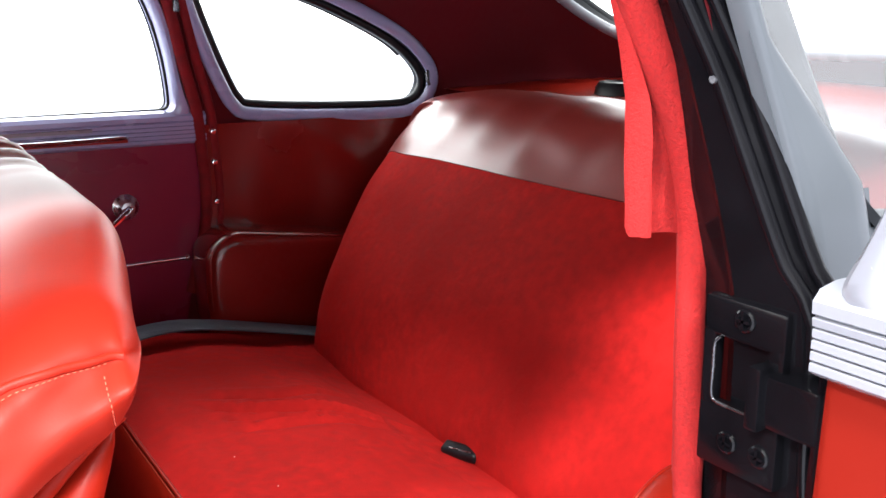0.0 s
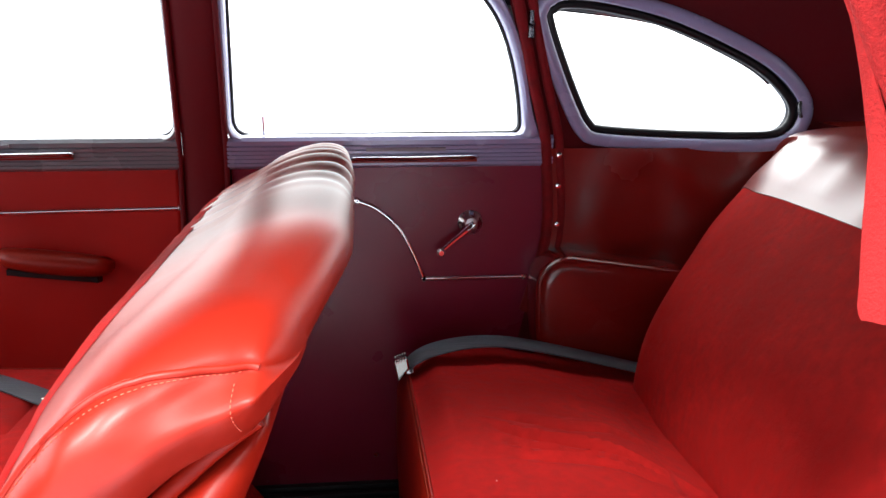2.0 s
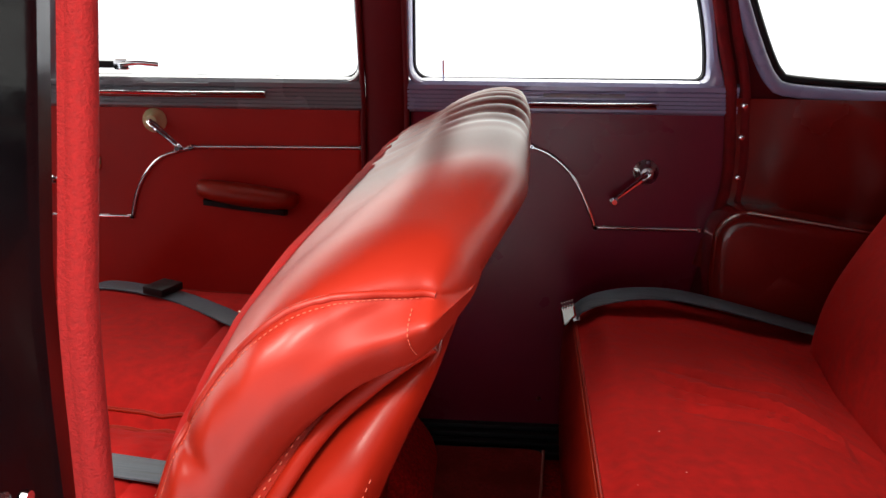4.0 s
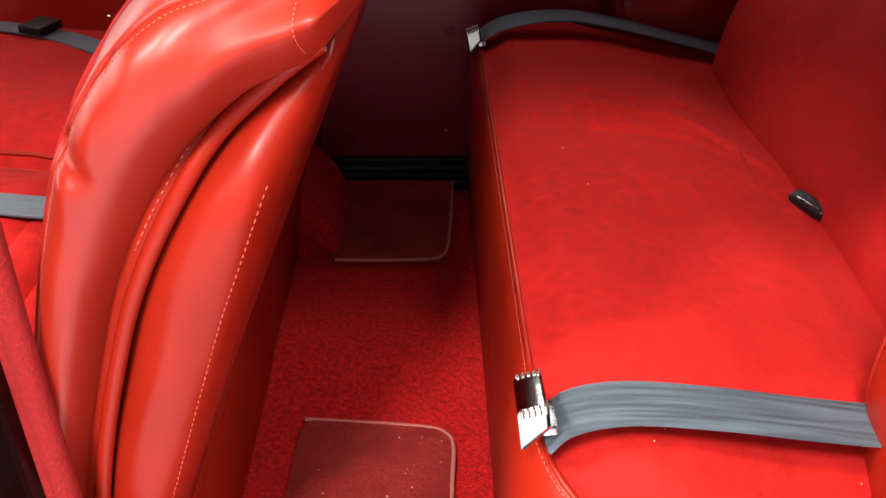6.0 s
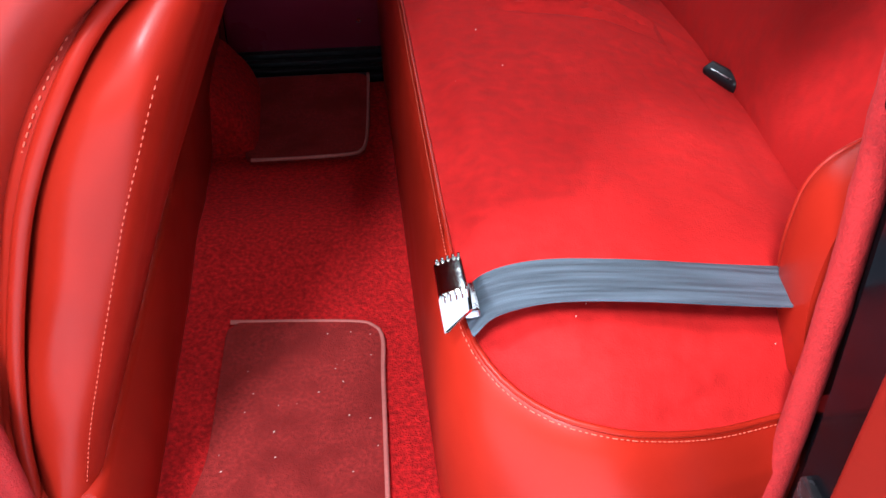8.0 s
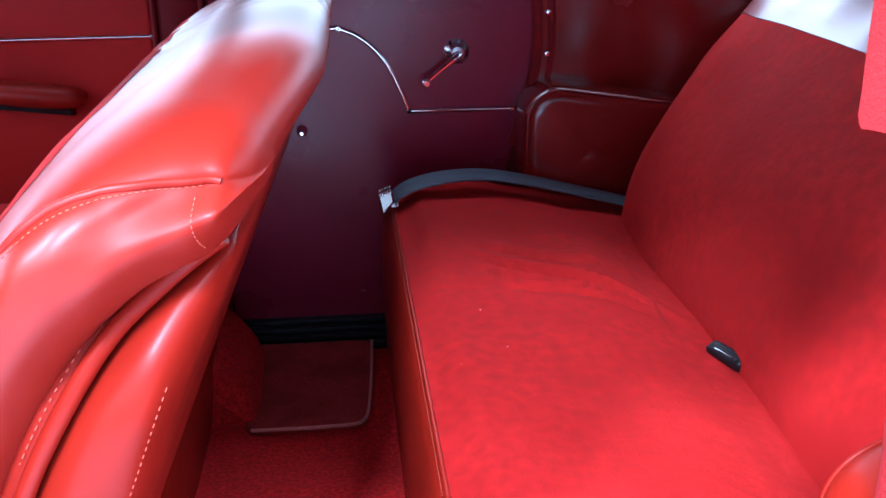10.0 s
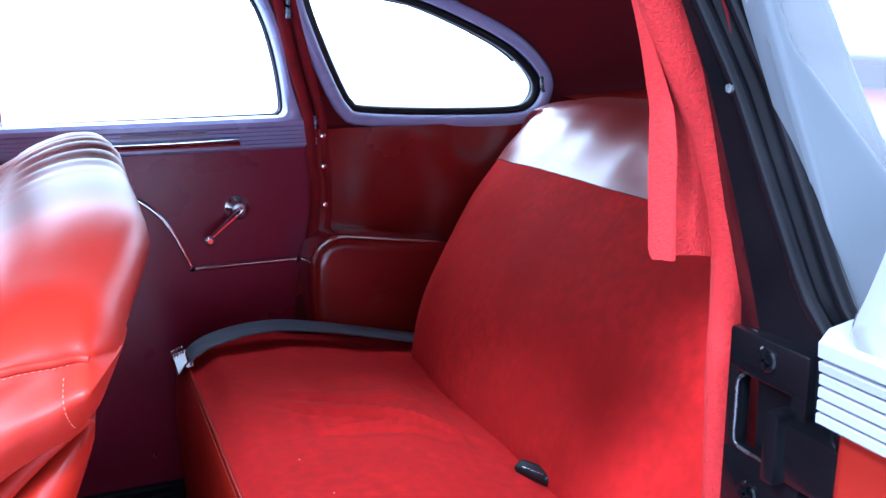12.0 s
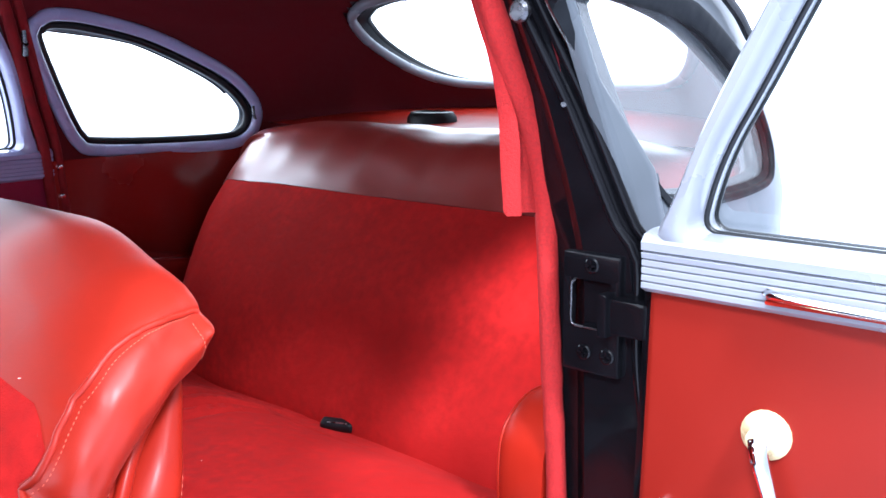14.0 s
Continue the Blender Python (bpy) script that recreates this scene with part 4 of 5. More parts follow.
def cushion_loop(inset, z):
    lp = plan_loop(SX0 + inset, SX1 - inset * 0.3, SY0 + inset, SY1 - inset, max(0.008, 0.135 - inset * 0.6), 0.03, 44)
    lp = [(x, y + 0.050 * ease(0.54, 0.76, x) * ease(0.86, 0.50, y)) for x, y in lp]
    return [(x, y, z + seat_slope(x, y) * clamp((z - 0.2) / 0.12)) for x, y in lp]


bm = bmesh.new()
loft(bm, [cushion_loop(i, z) for i, z in ((0.006, 0.0), (0.0, 0.06), (-0.004, 0.16), (-0.006, 0.25), (-0.003, 0.30), (0.003, 0.333), (0.010, 0.347), (0.016, 0.352))], True, True, False)
part("cushion_border", bm, leather, rear_seat, "red leather cushion front and ends")
bm = bmesh.new()


def seat_relief(x, y):
    """Sat-in hollows and creases of the bench."""
    d = 0.030 * ease(1.575, 1.64, y) * ease(0.66, 0.50, x) + 0.007 * noise.noise((x * 6, y * 4, 0.0)) + 0.002 * noise.noise((x * 17, y * 9, 4.0))
    for cy, slope, amp in ((1.245, -0.50, 0.0130), (1.180, -0.28, 0.0080), (1.300, -0.22, 0.0065), (1.212, -0.40, 0.0080)):
        line = y - cy - slope * (x - 0.585) - 0.014 * noise.noise((x * 11, cy * 9, 0))
        on_seat = ease(0.50, 0.62, x) * ease(0.86, 0.66, x)
        d -= amp * math.exp(-(line / 0.0075) ** 2) * on_seat
        d += amp * 0.8 * math.exp(-((line - 0.020) / 0.013) ** 2) * on_seat
    return d


loops = []
for k in range(91):
    f = k / 60
    inset = 0.016 + 0.234 * min(f, 1.0)
    crown = 0.353 + 0.022 * ease(0, 0.22, f) + 0.006 * ease(0.2, 1, f)
    lp = []
    for x, y, z in cushion_loop(inset, crown):
        t = clamp((f - 1.0) * 2) * 0.985
        x2, y2 = x + (0.772 - x) * t, y + (clamp(y, 0.72, 1.44) - y) * t
        lp.append((x2, y2, crown + seat_slope(x2, y2) + seat_relief(x2, y2) * ease(0, 0.3, f)))
    loops.append(lp)
rings = loft(bm, loops, True, False, False)
bm.faces.new(rings[-1])
part("cushion", bm, velour, rear_seat, "red velour cushion with sat-in creases")
bm = bmesh.new()
tube(bm, [Vector(p) + Vector((0, 0, 0.002)) for p in cushion_loop(0.0145, 0.3525)], 0.0028, 8, True)
part("cushion_piping", bm, leather, rear_seat, "red leather piping")
bm = bmesh.new()
lp = [Vector(p) + Vector((0, 0, 0.0015)) for p in cushion_loop(0.0105, 0.3495)]
stitches(bm, [p for p in lp if p.x < 0.75], 0.0026, 0.0024, 0.0006)
part("cushion_stitching", bm, thread, rear_seat, "pale stitching")

# backrest: profile forwards face, over the top, down the back
BACK = [(0.872, 0.240), (0.846, 0.275), (0.838, 0.315), (0.846, 0.370), (0.868, 0.430), (0.900, 0.490), (0.940, 0.550), (0.985, 0.605), (1.022, 0.645), (1.048, 0.676), (1.070, 0.706), (1.094, 0.738), (1.122, 0.765), (1.155, 0.781),
        (1.19, 0.785), (1.23, 0.778), (1.262, 0.755), (1.278, 0.71), (1.28, 0.60), (1.28, 0.40), (1.25, 0.26)]
bp = spline([(x, z, 0) for x, z in BACK], 3)
split = min(range(len(bp)), key=lambda k: abs(bp[k].y - 0.668) + (10 if k > 30 else 0))
mid = Vector((1.10, 0.50, 0))
BY0, BY1 = 0.505, 1.668


def back_section(y):
    e = min(y - BY0, BY1 - y)
    r = 0.062
    k = clamp(1 - e / r)
    inset = r * (1 - math.sqrt(max(0.0, 1 - k * k)))
    side = 0.060 * (1 - ease(0.0, 0.22, e)) if y < C else 0.074 * (1 - ease(0.0, 0.15, e))
    out = []
    for i, p in enumerate(bp):
        d = (mid - p)
        q = p + d.normalized() * min(inset, d.length * 0.6)
        low = ease(0.72, 0.40, p.y)
        front = 1 if i < len(bp) * 0.6 else 0
        bulge = (side * (0.25 + 0.75 * low) - 0.022 * ease(1.15, 0.80, y) * ease(0.52, 0.34, p.y)) * front
        puff = (0.011 * noise.noise((p.x * 5, y * 3.2, p.y * 5)) + 0.003 * noise.noise((p.x * 13, y * 9, p.y * 13))) * front
        if p.y > 0.668:
            fold = noise.noise((y * 7, p.x * 1.5, 3.0)) + 0.9 * (0.3 - abs(noise.noise((y * 8 + p.x * 6, p.x * 2, 8.0))))
            puff += 0.012 * fold * ease(0.668, 0.70, p.y)
        zz = q.y + (0.005 * noise.noise((y * 9, p.x * 2, 6.0)) if p.y > 0.72 else 0.0) - 0.022 * (1 - ease(0, 0.25, e)) * ease(0.62, 0.75, p.y)
        out.append((q.x + bulge - puff, y, zz))
    return out


edge = [0.062 * (1 - math.cos(math.pi / 2 * k / 9)) for k in range(9)]
ys = [BY0 + e for e in edge] + [BY0 + 0.062 + (BY1 - BY0 - 0.124) * k / 70 for k in range(71)] + [BY1 - e for e in edge[::-1]]
sections = [back_section(y) for y in ys]
bm = bmesh.new()
loft(bm, [s[:split + 1] for s in sections], False)
for s in (sections[0], sections[-1]):
    bm.faces.new([bm.verts.new(p) for p in s[:split + 1]] + [bm.verts.new((1.2, s[0][1], s[split][2])), bm.verts.new((1.2, s[0][1], s[0][2]))])
part("backrest", bm, velour, rear_seat, "red velour backrest")
bm = bmesh.new()
loft(bm, [[(Vector(p) + (Vector((mid.x - p[0], 0, mid.y - p[2])).normalized() * -0.0014)) for p in s[split:]] for s in sections], False)
for s in (sections[0], sections[-1]):
    bm.faces.new([bm.verts.new(p) for p in s[split:]])
part("backrest_roll", bm, leather_roll, rear_seat, "glossy red leather top roll with soft creases")

# seat belts
def strap(bm, pts, w, across, t=0.0016):
    """A flat belt along points; across: its width direction."""
    P2 = spline(pts, 8)
    loops = []
    for i, p in enumerate(P2):
        a, b = P2[max(0, i - 1)], P2[min(len(P2) - 1, i + 1)]
        d = (b - a).normalized()
        s = Vector(across) - d * d.dot(Vector(across))
        s.normalize()
        nrm = d.cross(s)
        if nrm.z < 0:
            nrm = -nrm
        h = s * (w / 2)
        mids = [p + s * (w * (k / 6 - 0.5)) + nrm * (t if k not in (0, 6) else t * 0.4) for k in range(7)]
        loops.append(mids + [p + h - nrm * t, p - h - nrm * t])
    loft(bm, loops)
    return bm


def lap_belt(name, pts, across, w, buckle, label, hard):
    b = thing(name, pts[0], label, "seat belt", "lap belts")
    bm = bmesh.new()
    strap(bm, pts, w, across)
    part("webbing", bm, webbing, b, "charcoal woven webbing")
    cx, cy, cz, tilt = buckle
    P3 = pose(cx, cy, cz, -12, tilt, 0)
    h = w * 0.56
    # lift cover: a shallow block with a slanting underside
    side_line = round_poly([(-0.012, -0.006), (-0.013, 0.030), (0.012, 0.034), (0.012, 0.012)], [0.003, 0.006, 0.006, 0.003], 4)
    bm = bmesh.new()
    loft(bm, [[P3 @ Vector((p[0], y, p[1])) for p in grow(side_line, g)] for y, g in ((-h, -0.003), (-h + 0.002, 0.0), (h - 0.002, 0.0), (h, -0.003))])
    buckle_body = part("buckle", bm, hard, b, "polished chrome lift buckle" if hard is buckle_chrome else "plain buckle", 30)
    bm = bmesh.new()
    box(bm, 0.006, 0.0180, -h * 0.80, h * 0.80, 0.003, 0.010, 0.002)
    bmesh.ops.transform(bm, matrix=P3, verts=bm.verts[:])
    part("tongue", bm, steel if hard is buckle_chrome else hard, buckle_body, "worn steel tongue")
    for end in (-1, 1):
        for k in range(5):
            bm = bmesh.new()
            box(bm, -0.0106 + 0.0046 * k, -0.0078 + 0.0046 * k, end * h - 0.0040, end * h + 0.0010, 0.0245 + 0.0008 * k, 0.0325 + 0.0008 * k, 0.0012)
            bmesh.ops.transform(bm, matrix=P3, verts=bm.verts[:])
            part("ridge", bm, hard, buckle_body)
    return b


lap_belt("seat_belt", [(0.434, 0.572, 0.360), (0.455, 0.575, 0.379), (0.50, 0.579, 0.385), (0.57, 0.578, 0.380), (0.64, 0.577, 0.370), (0.70, 0.579, 0.360), (0.78, 0.584, 0.348), (0.84, 0.590, 0.340)], (0, 1, 0), 0.052,
         (0.426, 0.574, 0.366, -6), "charcoal lap belt with chrome buckle on the bench edge", buckle_chrome)
lap_belt("seat_belt", [(0.430, 1.532, 0.360), (0.442, 1.538, 0.377), (0.475, 1.552, 0.389), (0.535, 1.575, 0.393), (0.606, 1.588, 0.389), (0.68, 1.594, 0.374), (0.764, 1.596, 0.353), (0.834, 1.592, 0.336), (0.90, 1.584, 0.321)], (0, 1, 0.1), 0.050,
         (0.424, 1.532, 0.352, -10), "charcoal lap belt with chrome buckle on the bench edge", buckle_chrome)
rc = thing("belt_receiver", (0.82, 1.05, 0.32), "black belt receiver tucked between cushion and backrest", "seat belt", "lap belts")
bm = bmesh.new()
box(bm, -0.011, 0.011, -0.030, 0.030, -0.009, 0.009, 0.007, 3)
bmesh.ops.transform(bm, matrix=pose(0.829, 1.036, 0.313, 0, -20, 24), verts=bm.verts[:])
body = part("receiver_body", bm, black_plastic, rc)
bm = bmesh.new()
box(bm, -0.0060, -0.0042, -0.020, 0.016, 0.0080, 0.0096, 0.0006)
bmesh.ops.transform(bm, matrix=pose(0.829, 1.036, 0.313, 0, -20, 24), verts=bm.verts[:])
part("slot", bm, steel, body, "bright slot edge")

# parcel shelf and speaker
bm = bmesh.new()
rows = []
for k in range(15):
    x = 1.22 + 0.46 * k / 14
    row = []
    for j in range(31):
        lim = min(0.60, abs(shell_at(x, 0.80, 1, -0.006) - C))
        y = C - lim + 2 * lim * j / 30
        row.append((min(x, rear_at(y, 0.80, -0.004)), y, 0.772 + 0.035 * (k / 14) + 0.003 * noise.noise((x * 6, y * 5, 0))))
    rows.append(row)
loft(bm, rows, False)
tagged(part("parcel_shelf", bm, leather, car, "red leather covered parcel shelf"))
bm = bmesh.new()
loft(bm, [[(1.35 + math.cos(k * math.tau / 28) * r * 0.85, 1.275 + math.sin(k * math.tau / 28) * r * 1.1, 0.774 + h) for k in range(28)] for h, r in ((0, 0.056), (0.018, 0.054), (0.028, 0.047), (0.030, 0.039), (0.024, 0.034), (0.026, 0.015))])
solo("speaker", bm, black_plastic, "round black speaker on the parcel shelf", "speaker")

# ---- front seat ----
front_seat = thing("front_seat", (-0.1, C, 0.0), "red leather and velour front bench", "car seat")
FY0, FY1 = 0.532, 1.666


def slant(p, y):
    """The bench stands a little askew, and leans back more at the far end."""
    run, fore = clamp((y - 0.57) / 1.05), p[0] - 0.25 * max(0.0, p[1] - 0.4)
    full = (0.25 * run + 0.90 * ease(0.56, 0.88, y) - 0.18 * ease(1.1, 1.6, y)) * (0.1 + 0.9 * ease(0.02, 0.085, fore))
    plain = run * (0.1 + 0.9 * ease(0.08, 0.17, fore))
    tip = 0.012 * ease(0.64, 0.55, y) * ease(0.20, 0.29, p[0])
    return (0.048 + 0.014 * ease(0.68, 0.58, p[1])) * ease(0.0, 0.5, p[1]) * (plain + (full - plain) * ease(0.655, 0.705, p[1])) - tip


def even(pts, n):
    """n + 1 points at even steps along a line in two dimensions."""
    P = [Vector((p[0], p[1])) for p in spline([(x, z, 0) for x, z in pts], 8)]
    run = [0.0]
    for a, b in zip(P, P[1:]):
        run.append(run[-1] + (b - a).length)
    out, i = [], 0
    for k in range(n + 1):
        d = run[-1] * k / n
        while i < len(P) - 2 and run[i + 1] < d:
            i += 1
        out.append(P[i].lerp(P[i + 1], clamp((d - run[i]) / max(1e-9, run[i + 1] - run[i]))))
    return out


def creases(p, y):
    """Cross folds in the leather of the top roll towards the far end."""
    a = ease(0.98, 1.30, y) * ease(0.62, 0.70, p[1])
    w = 0.0058 * a * math.sin(y * 88 + p[0] * 9 + 1.5 * noise.noise((y * 4, p[0] * 6, 0)))
    w += 0.003 * noise.noise((p[0] * 9, y * 6, p[1] * 9))
    return w * 0.5, w + (0.022 * ease(0.57, 0.84, y) - 0.012 * ease(1.30, 1.62, y)) * ease(0.58, 0.70, p[1])


def padded(bm, F, R, rim, depth, hollow, ripple, steps, back=None, fall=0.0, square=2.6, tip=0.0, ends=None, rear_rim=None):
    """A padded bar across the car between a front and a rear line, with a puffed panel at each end.
    Returns a function that gives a place on an end panel."""
    n = len(F) - 1
    loop = F + R[-2:0:-1] if (F[-1] - R[-1]).length < 1e-4 else F + R[::-1]

    def at(s, v, end):
        k = clamp(s) * n
        i = min(int(k), n - 1)
        f, r = F[i].lerp(F[i + 1], k - i), R[i].lerp(R[i + 1], k - i)
        m, h = (f + r) / 2, (r - f) / 2
        p = m + h * v
        thin = clamp(h.length / 0.026) ** 0.5 * (1 - tip * ease(0.76, 0.975, s))
        own = rim - (rim - rear_rim) * ease(-0.3, 0.3, v) if rear_rim else rim
        up = (depth - rim + own) * thin * max(0.0, 1 - abs(v) ** square) ** 0.5 * (1 - fall * ease(0.1, 1.0, v))
        if hollow:
            up -= hollow(s, v, p) * ease(1.0, 0.9, abs(v))
        y = own - up + (back(p) if back else 0.0)
        if end > 0:
            y = FY0 + FY1 - y
        rx, rz = ripple(p, y) if ripple else (0.0, 0.0)
        return Vector((p.x + slant(p, y) + rx * abs(v), y, p.y + rz * abs(v)))

    deep = 0.075 if back else 0.0
    a, b = rim + deep, FY0 + FY1 - rim - deep
    loops = []
    for k in range(steps + 1):
        y = a + (b - a) * k / steps
        loops.append([(p.x + slant(p, y) + (ripple(p, y)[0] if ripple else 0), y, p.y + (ripple(p, y)[1] if ripple else 0)) for p in loop])
    loft(bm, loops, True, False, False)
    M = 40
    for end in (-1, 1):
        grid = []
        for i in range(n + 1):
            row = [at(i / n, math.sin(math.pi / 2 * (-1 + 2 * j / M)), end) for j in range(M + 1)]
            if back or rear_rim:
                y = a if end < 0 else b
                shift = [slant((q.x, q.z), y) - slant((q.x, q.z), q.y) for q in (row[0], row[-1])]
                row = ([Vector((row[0].x + shift[0], y, row[0].z))] if back else []) + row + [Vector((row[-1].x + shift[1], y, row[-1].z))]
            grid.append(row)
        loft(ends[(end + 1) // 2] if ends else bm, grid, False)
    bmesh.ops.remove_doubles(bm, verts=bm.verts[:], dist=0.0004)
    return at


FRONT = [(0.012, 0.19), (0.016, 0.28), (0.030, 0.38), (0.052, 0.475), (0.072, 0.55), (0.092, 0.610), (0.112, 0.650), (0.134, 0.682), (0.162, 0.710), (0.194, 0.728), (0.228, 0.739), (0.258, 0.741), (0.278, 0.735), (0.289, 0.721), (0.292, 0.704)]
REAR = [(0.046, 0.19), (0.058, 0.28), (0.082, 0.375), (0.112, 0.470), (0.134, 0.525), (0.162, 0.575), (0.190, 0.615), (0.222, 0.643), (0.250, 0.656), (0.270, 0.664), (0.285, 0.680), (0.292, 0.704)]
pad_f, pad_r = even(FRONT, 110), even(REAR, 110)
pad_f[-1] = pad_r[-1]


def seam_v(s):
    return -0.70 + 0.46 * ease(0.80, 0.97, s)


def puckers(s, v, p):
    """Hollows of the sewn end: the seam, its puckers, one deep crease and the gathered tip."""
    near = v - seam_v(s)
    d = 0.0022 * math.exp(-(near / 0.06) ** 2)
    for side, run, seed in ((1, 0.22, 0.0), (-1, 0.13, 5.0)):
        ridge = math.sin(s * 120 + 7 * noise.noise((s * 11, seed, 0)))
        patchy = clamp(0.5 + 1.1 * noise.noise((s * 8, 1 + seed, 0)))
        d += 0.0034 * max(0.0, ridge) * patchy * math.exp(-((near - side * 0.09) / run) ** 2) * ease(0.45, 0.62, s) * ease(0.99, 0.93, s)
    d += 0.0105 * math.exp(-((s - 0.655 - 0.02 * v) / 0.011) ** 2) * ease(0.15, -0.55, v)
    d -= 0.0050 * math.exp(-((s - 0.690) / 0.022) ** 2) * ease(0.1, -0.5, v)
    d -= 0.0040 * math.exp(-((s - 0.615) / 0.024) ** 2) * ease(0.1, -0.5, v)
    d += 0.0035 * math.exp(-((s - 0.945 - 0.012 * v) / 0.012) ** 2)
    d += (0.0026 * noise.noise((s * 9, v * 1.3, 0.4)) + 0.0010 * noise.noise((s * 26, v * 3, 2.0)) * ease(0.35, 0.8, s)) * ease(1.0, 0.6, abs(v)) * ease(0.98, 0.82, s)
    return d


bm = bmesh.new()
panels = [bmesh.new(), bmesh.new()]
pad_at = padded(bm, pad_f, pad_r, 0.665, 0.131, puckers, creases, 90, None, 0.2, 3.2, 0.42, panels, 0.602)
part("back_pad", bm, leather_top, front_seat, "glossy red leather seat back roll", 70)
for b2 in panels:
    part("end_panel", b2, leather_top, front_seat, "puckered red leather end panel", 70)
SH_F = [(0.058, 0.19), (0.069, 0.28), (0.091, 0.374), (0.121, 0.468), (0.144, 0.523), (0.172, 0.573), (0.201, 0.612), (0.232, 0.640), (0.256, 0.654), (0.272, 0.660)]
SH_R = [(0.108, 0.19), (0.132, 0.27), (0.160, 0.350), (0.188, 0.430), (0.208, 0.488), (0.230, 0.542), (0.250, 0.588), (0.266, 0.625), (0.274, 0.648), (0.272, 0.660)]
sh_f, sh_r = even(SH_F, 60), even(SH_R, 60)
sh_f[-1] = sh_r[-1]


def step_back(p):
    return 0.045 * ease(0.56, 0.67, p.y)


def soft_dents(s, v, p):
    return 0.003 * noise.noise((s * 5, v * 1.5, 5.0)) * ease(0.9, 0.6, s)


bm = bmesh.new()
shell_at_end = padded(bm, sh_f, sh_r, 0.592, 0.042, soft_dents, None, 16, step_back, 0.0, 2.4)
part("back_shell", bm, leather, front_seat, "red leather seat back cover", 50)
bm = bmesh.new()
skirt = round_poly([(-0.02, 0.0), (-0.02, 0.205), (0.116, 0.205), (0.116, 0.10), (0.108, 0.0)], 0.015, 3)
loft(bm, [[(p[0] + slant(p, y), y, p[1]) for p in grow(skirt, g)] for y, g in ((0.552, -0.012), (0.555, -0.004), (0.566, 0.0), (1.632, 0.0), (1.643, -0.004), (1.646, -0.012))])
part("skirt", bm, leather, front_seat, "red leather seat skirt")


def thread_line(pts, gap=0.0068):
    """Points at even steps along a dense line."""
    out, run = [pts[0]], 0.0
    for a, b in zip(pts, pts[1:]):
        run += (b - a).length
        if run >= gap:
            out.append(b)
            run = 0.0
    return out


# rolled lip along the groove between pad and cover, seams and stitches on the end panels
lip_line = spline([(0.280, 0, 0.672), (0.262, 0, 0.660), (0.238, 0, 0.643), (0.206, 0, 0.617), (0.177, 0, 0.577), (0.148, 0, 0.525), (0.124, 0, 0.468), (0.094, 0, 0.372), (0.073, 0, 0.28), (0.062, 0, 0.20)], 8)
for end in (-1, 1):
    def flip(y, end=end):
        return y if end < 0 else FY0 + FY1 - y
    rolled = []
    for p in lip_line:
        y = flip(0.559 + 0.040 * ease(0.56, 0.67, p.z))
        rolled.append(Vector((p.x - 0.003 + slant((p.x, p.z), y), y, p.z + 0.003)))
    bm = bmesh.new()
    tube(bm, rolled, 0.0065, 10)
    part("end_piping", bm, leather, front_seat, "rolled leather piping")
    bm = bmesh.new()
    stitches(bm, thread_line([q + Vector((-0.008, -end * 0.001 if end < 0 else 0.001, 0.0055)) + Vector((0, 0.0022 * -end, 0)) for q in rolled[2:40]], 0.0042), 0.0028, 0.0035, 0.0008)
    bm2 = bmesh.new()
    loft(bm2, [[q + Vector((-0.024, -end * 0.020, 0.018)), q + Vector((-0.015, -end * 0.009, 0.011)), q + Vector((-0.008, -end * 0.004, 0.0055)), q + Vector((-0.001, -end * 0.003, 0.0))] for q in rolled], False)
    part("groove_band", bm2, leather, front_seat, "sewn leather band in the groove")
    zipper = part("groove_stitching", bm, thread, front_seat, "pale orange stitching in the groove")
    tagged(zipper, "pale orange stitching in the groove", kind="stuff")
    seam = [pad_at(0.06 + 0.895 * k / 300, seam_v(0.06 + 0.895 * k / 300), end) + Vector((0, end * 0.0004, 0)) for k in range(301)]
    bm = bmesh.new()
    tube(bm, seam[::3], 0.0030, 8)
    part("end_seam", bm, leather_top, front_seat, "sewn end seam")
    bm = bmesh.new()
    sew = [pad_at(0.06 + 0.885 * k / 300, seam_v(0.06 + 0.885 * k / 300) + 0.065, end) + Vector((0, end * 0.0004, 0)) for k in range(301)]
    stitches(bm, thread_line(sew, 0.0036), 0.0022, 0.0035, 0.0005)
    stitches(bm, thread_line([pad_at(0.932, -0.1 + 0.95 * k / 80, end) + Vector((0, end * 0.0006, 0)) for k in range(81)], 0.0036), 0.0022, 0.003, 0.0005)
    tagged(part("end_stitching", bm, thread, front_seat, "pale orange stitching"), "pale orange stitching", kind="stuff")
    bm = bmesh.new()
    stitches(bm, thread_line([shell_at_end(0.05 + 0.80 * k / 200, 0.66, end) + Vector((0, end * 0.0003, 0)) for k in range(201)], 0.0046), 0.0030, 0.0035, 0.0005)
    tagged(part("cover_stitching", bm, thread, front_seat, "pale stitching on the cover"), "pale stitching on the cover", kind="stuff")
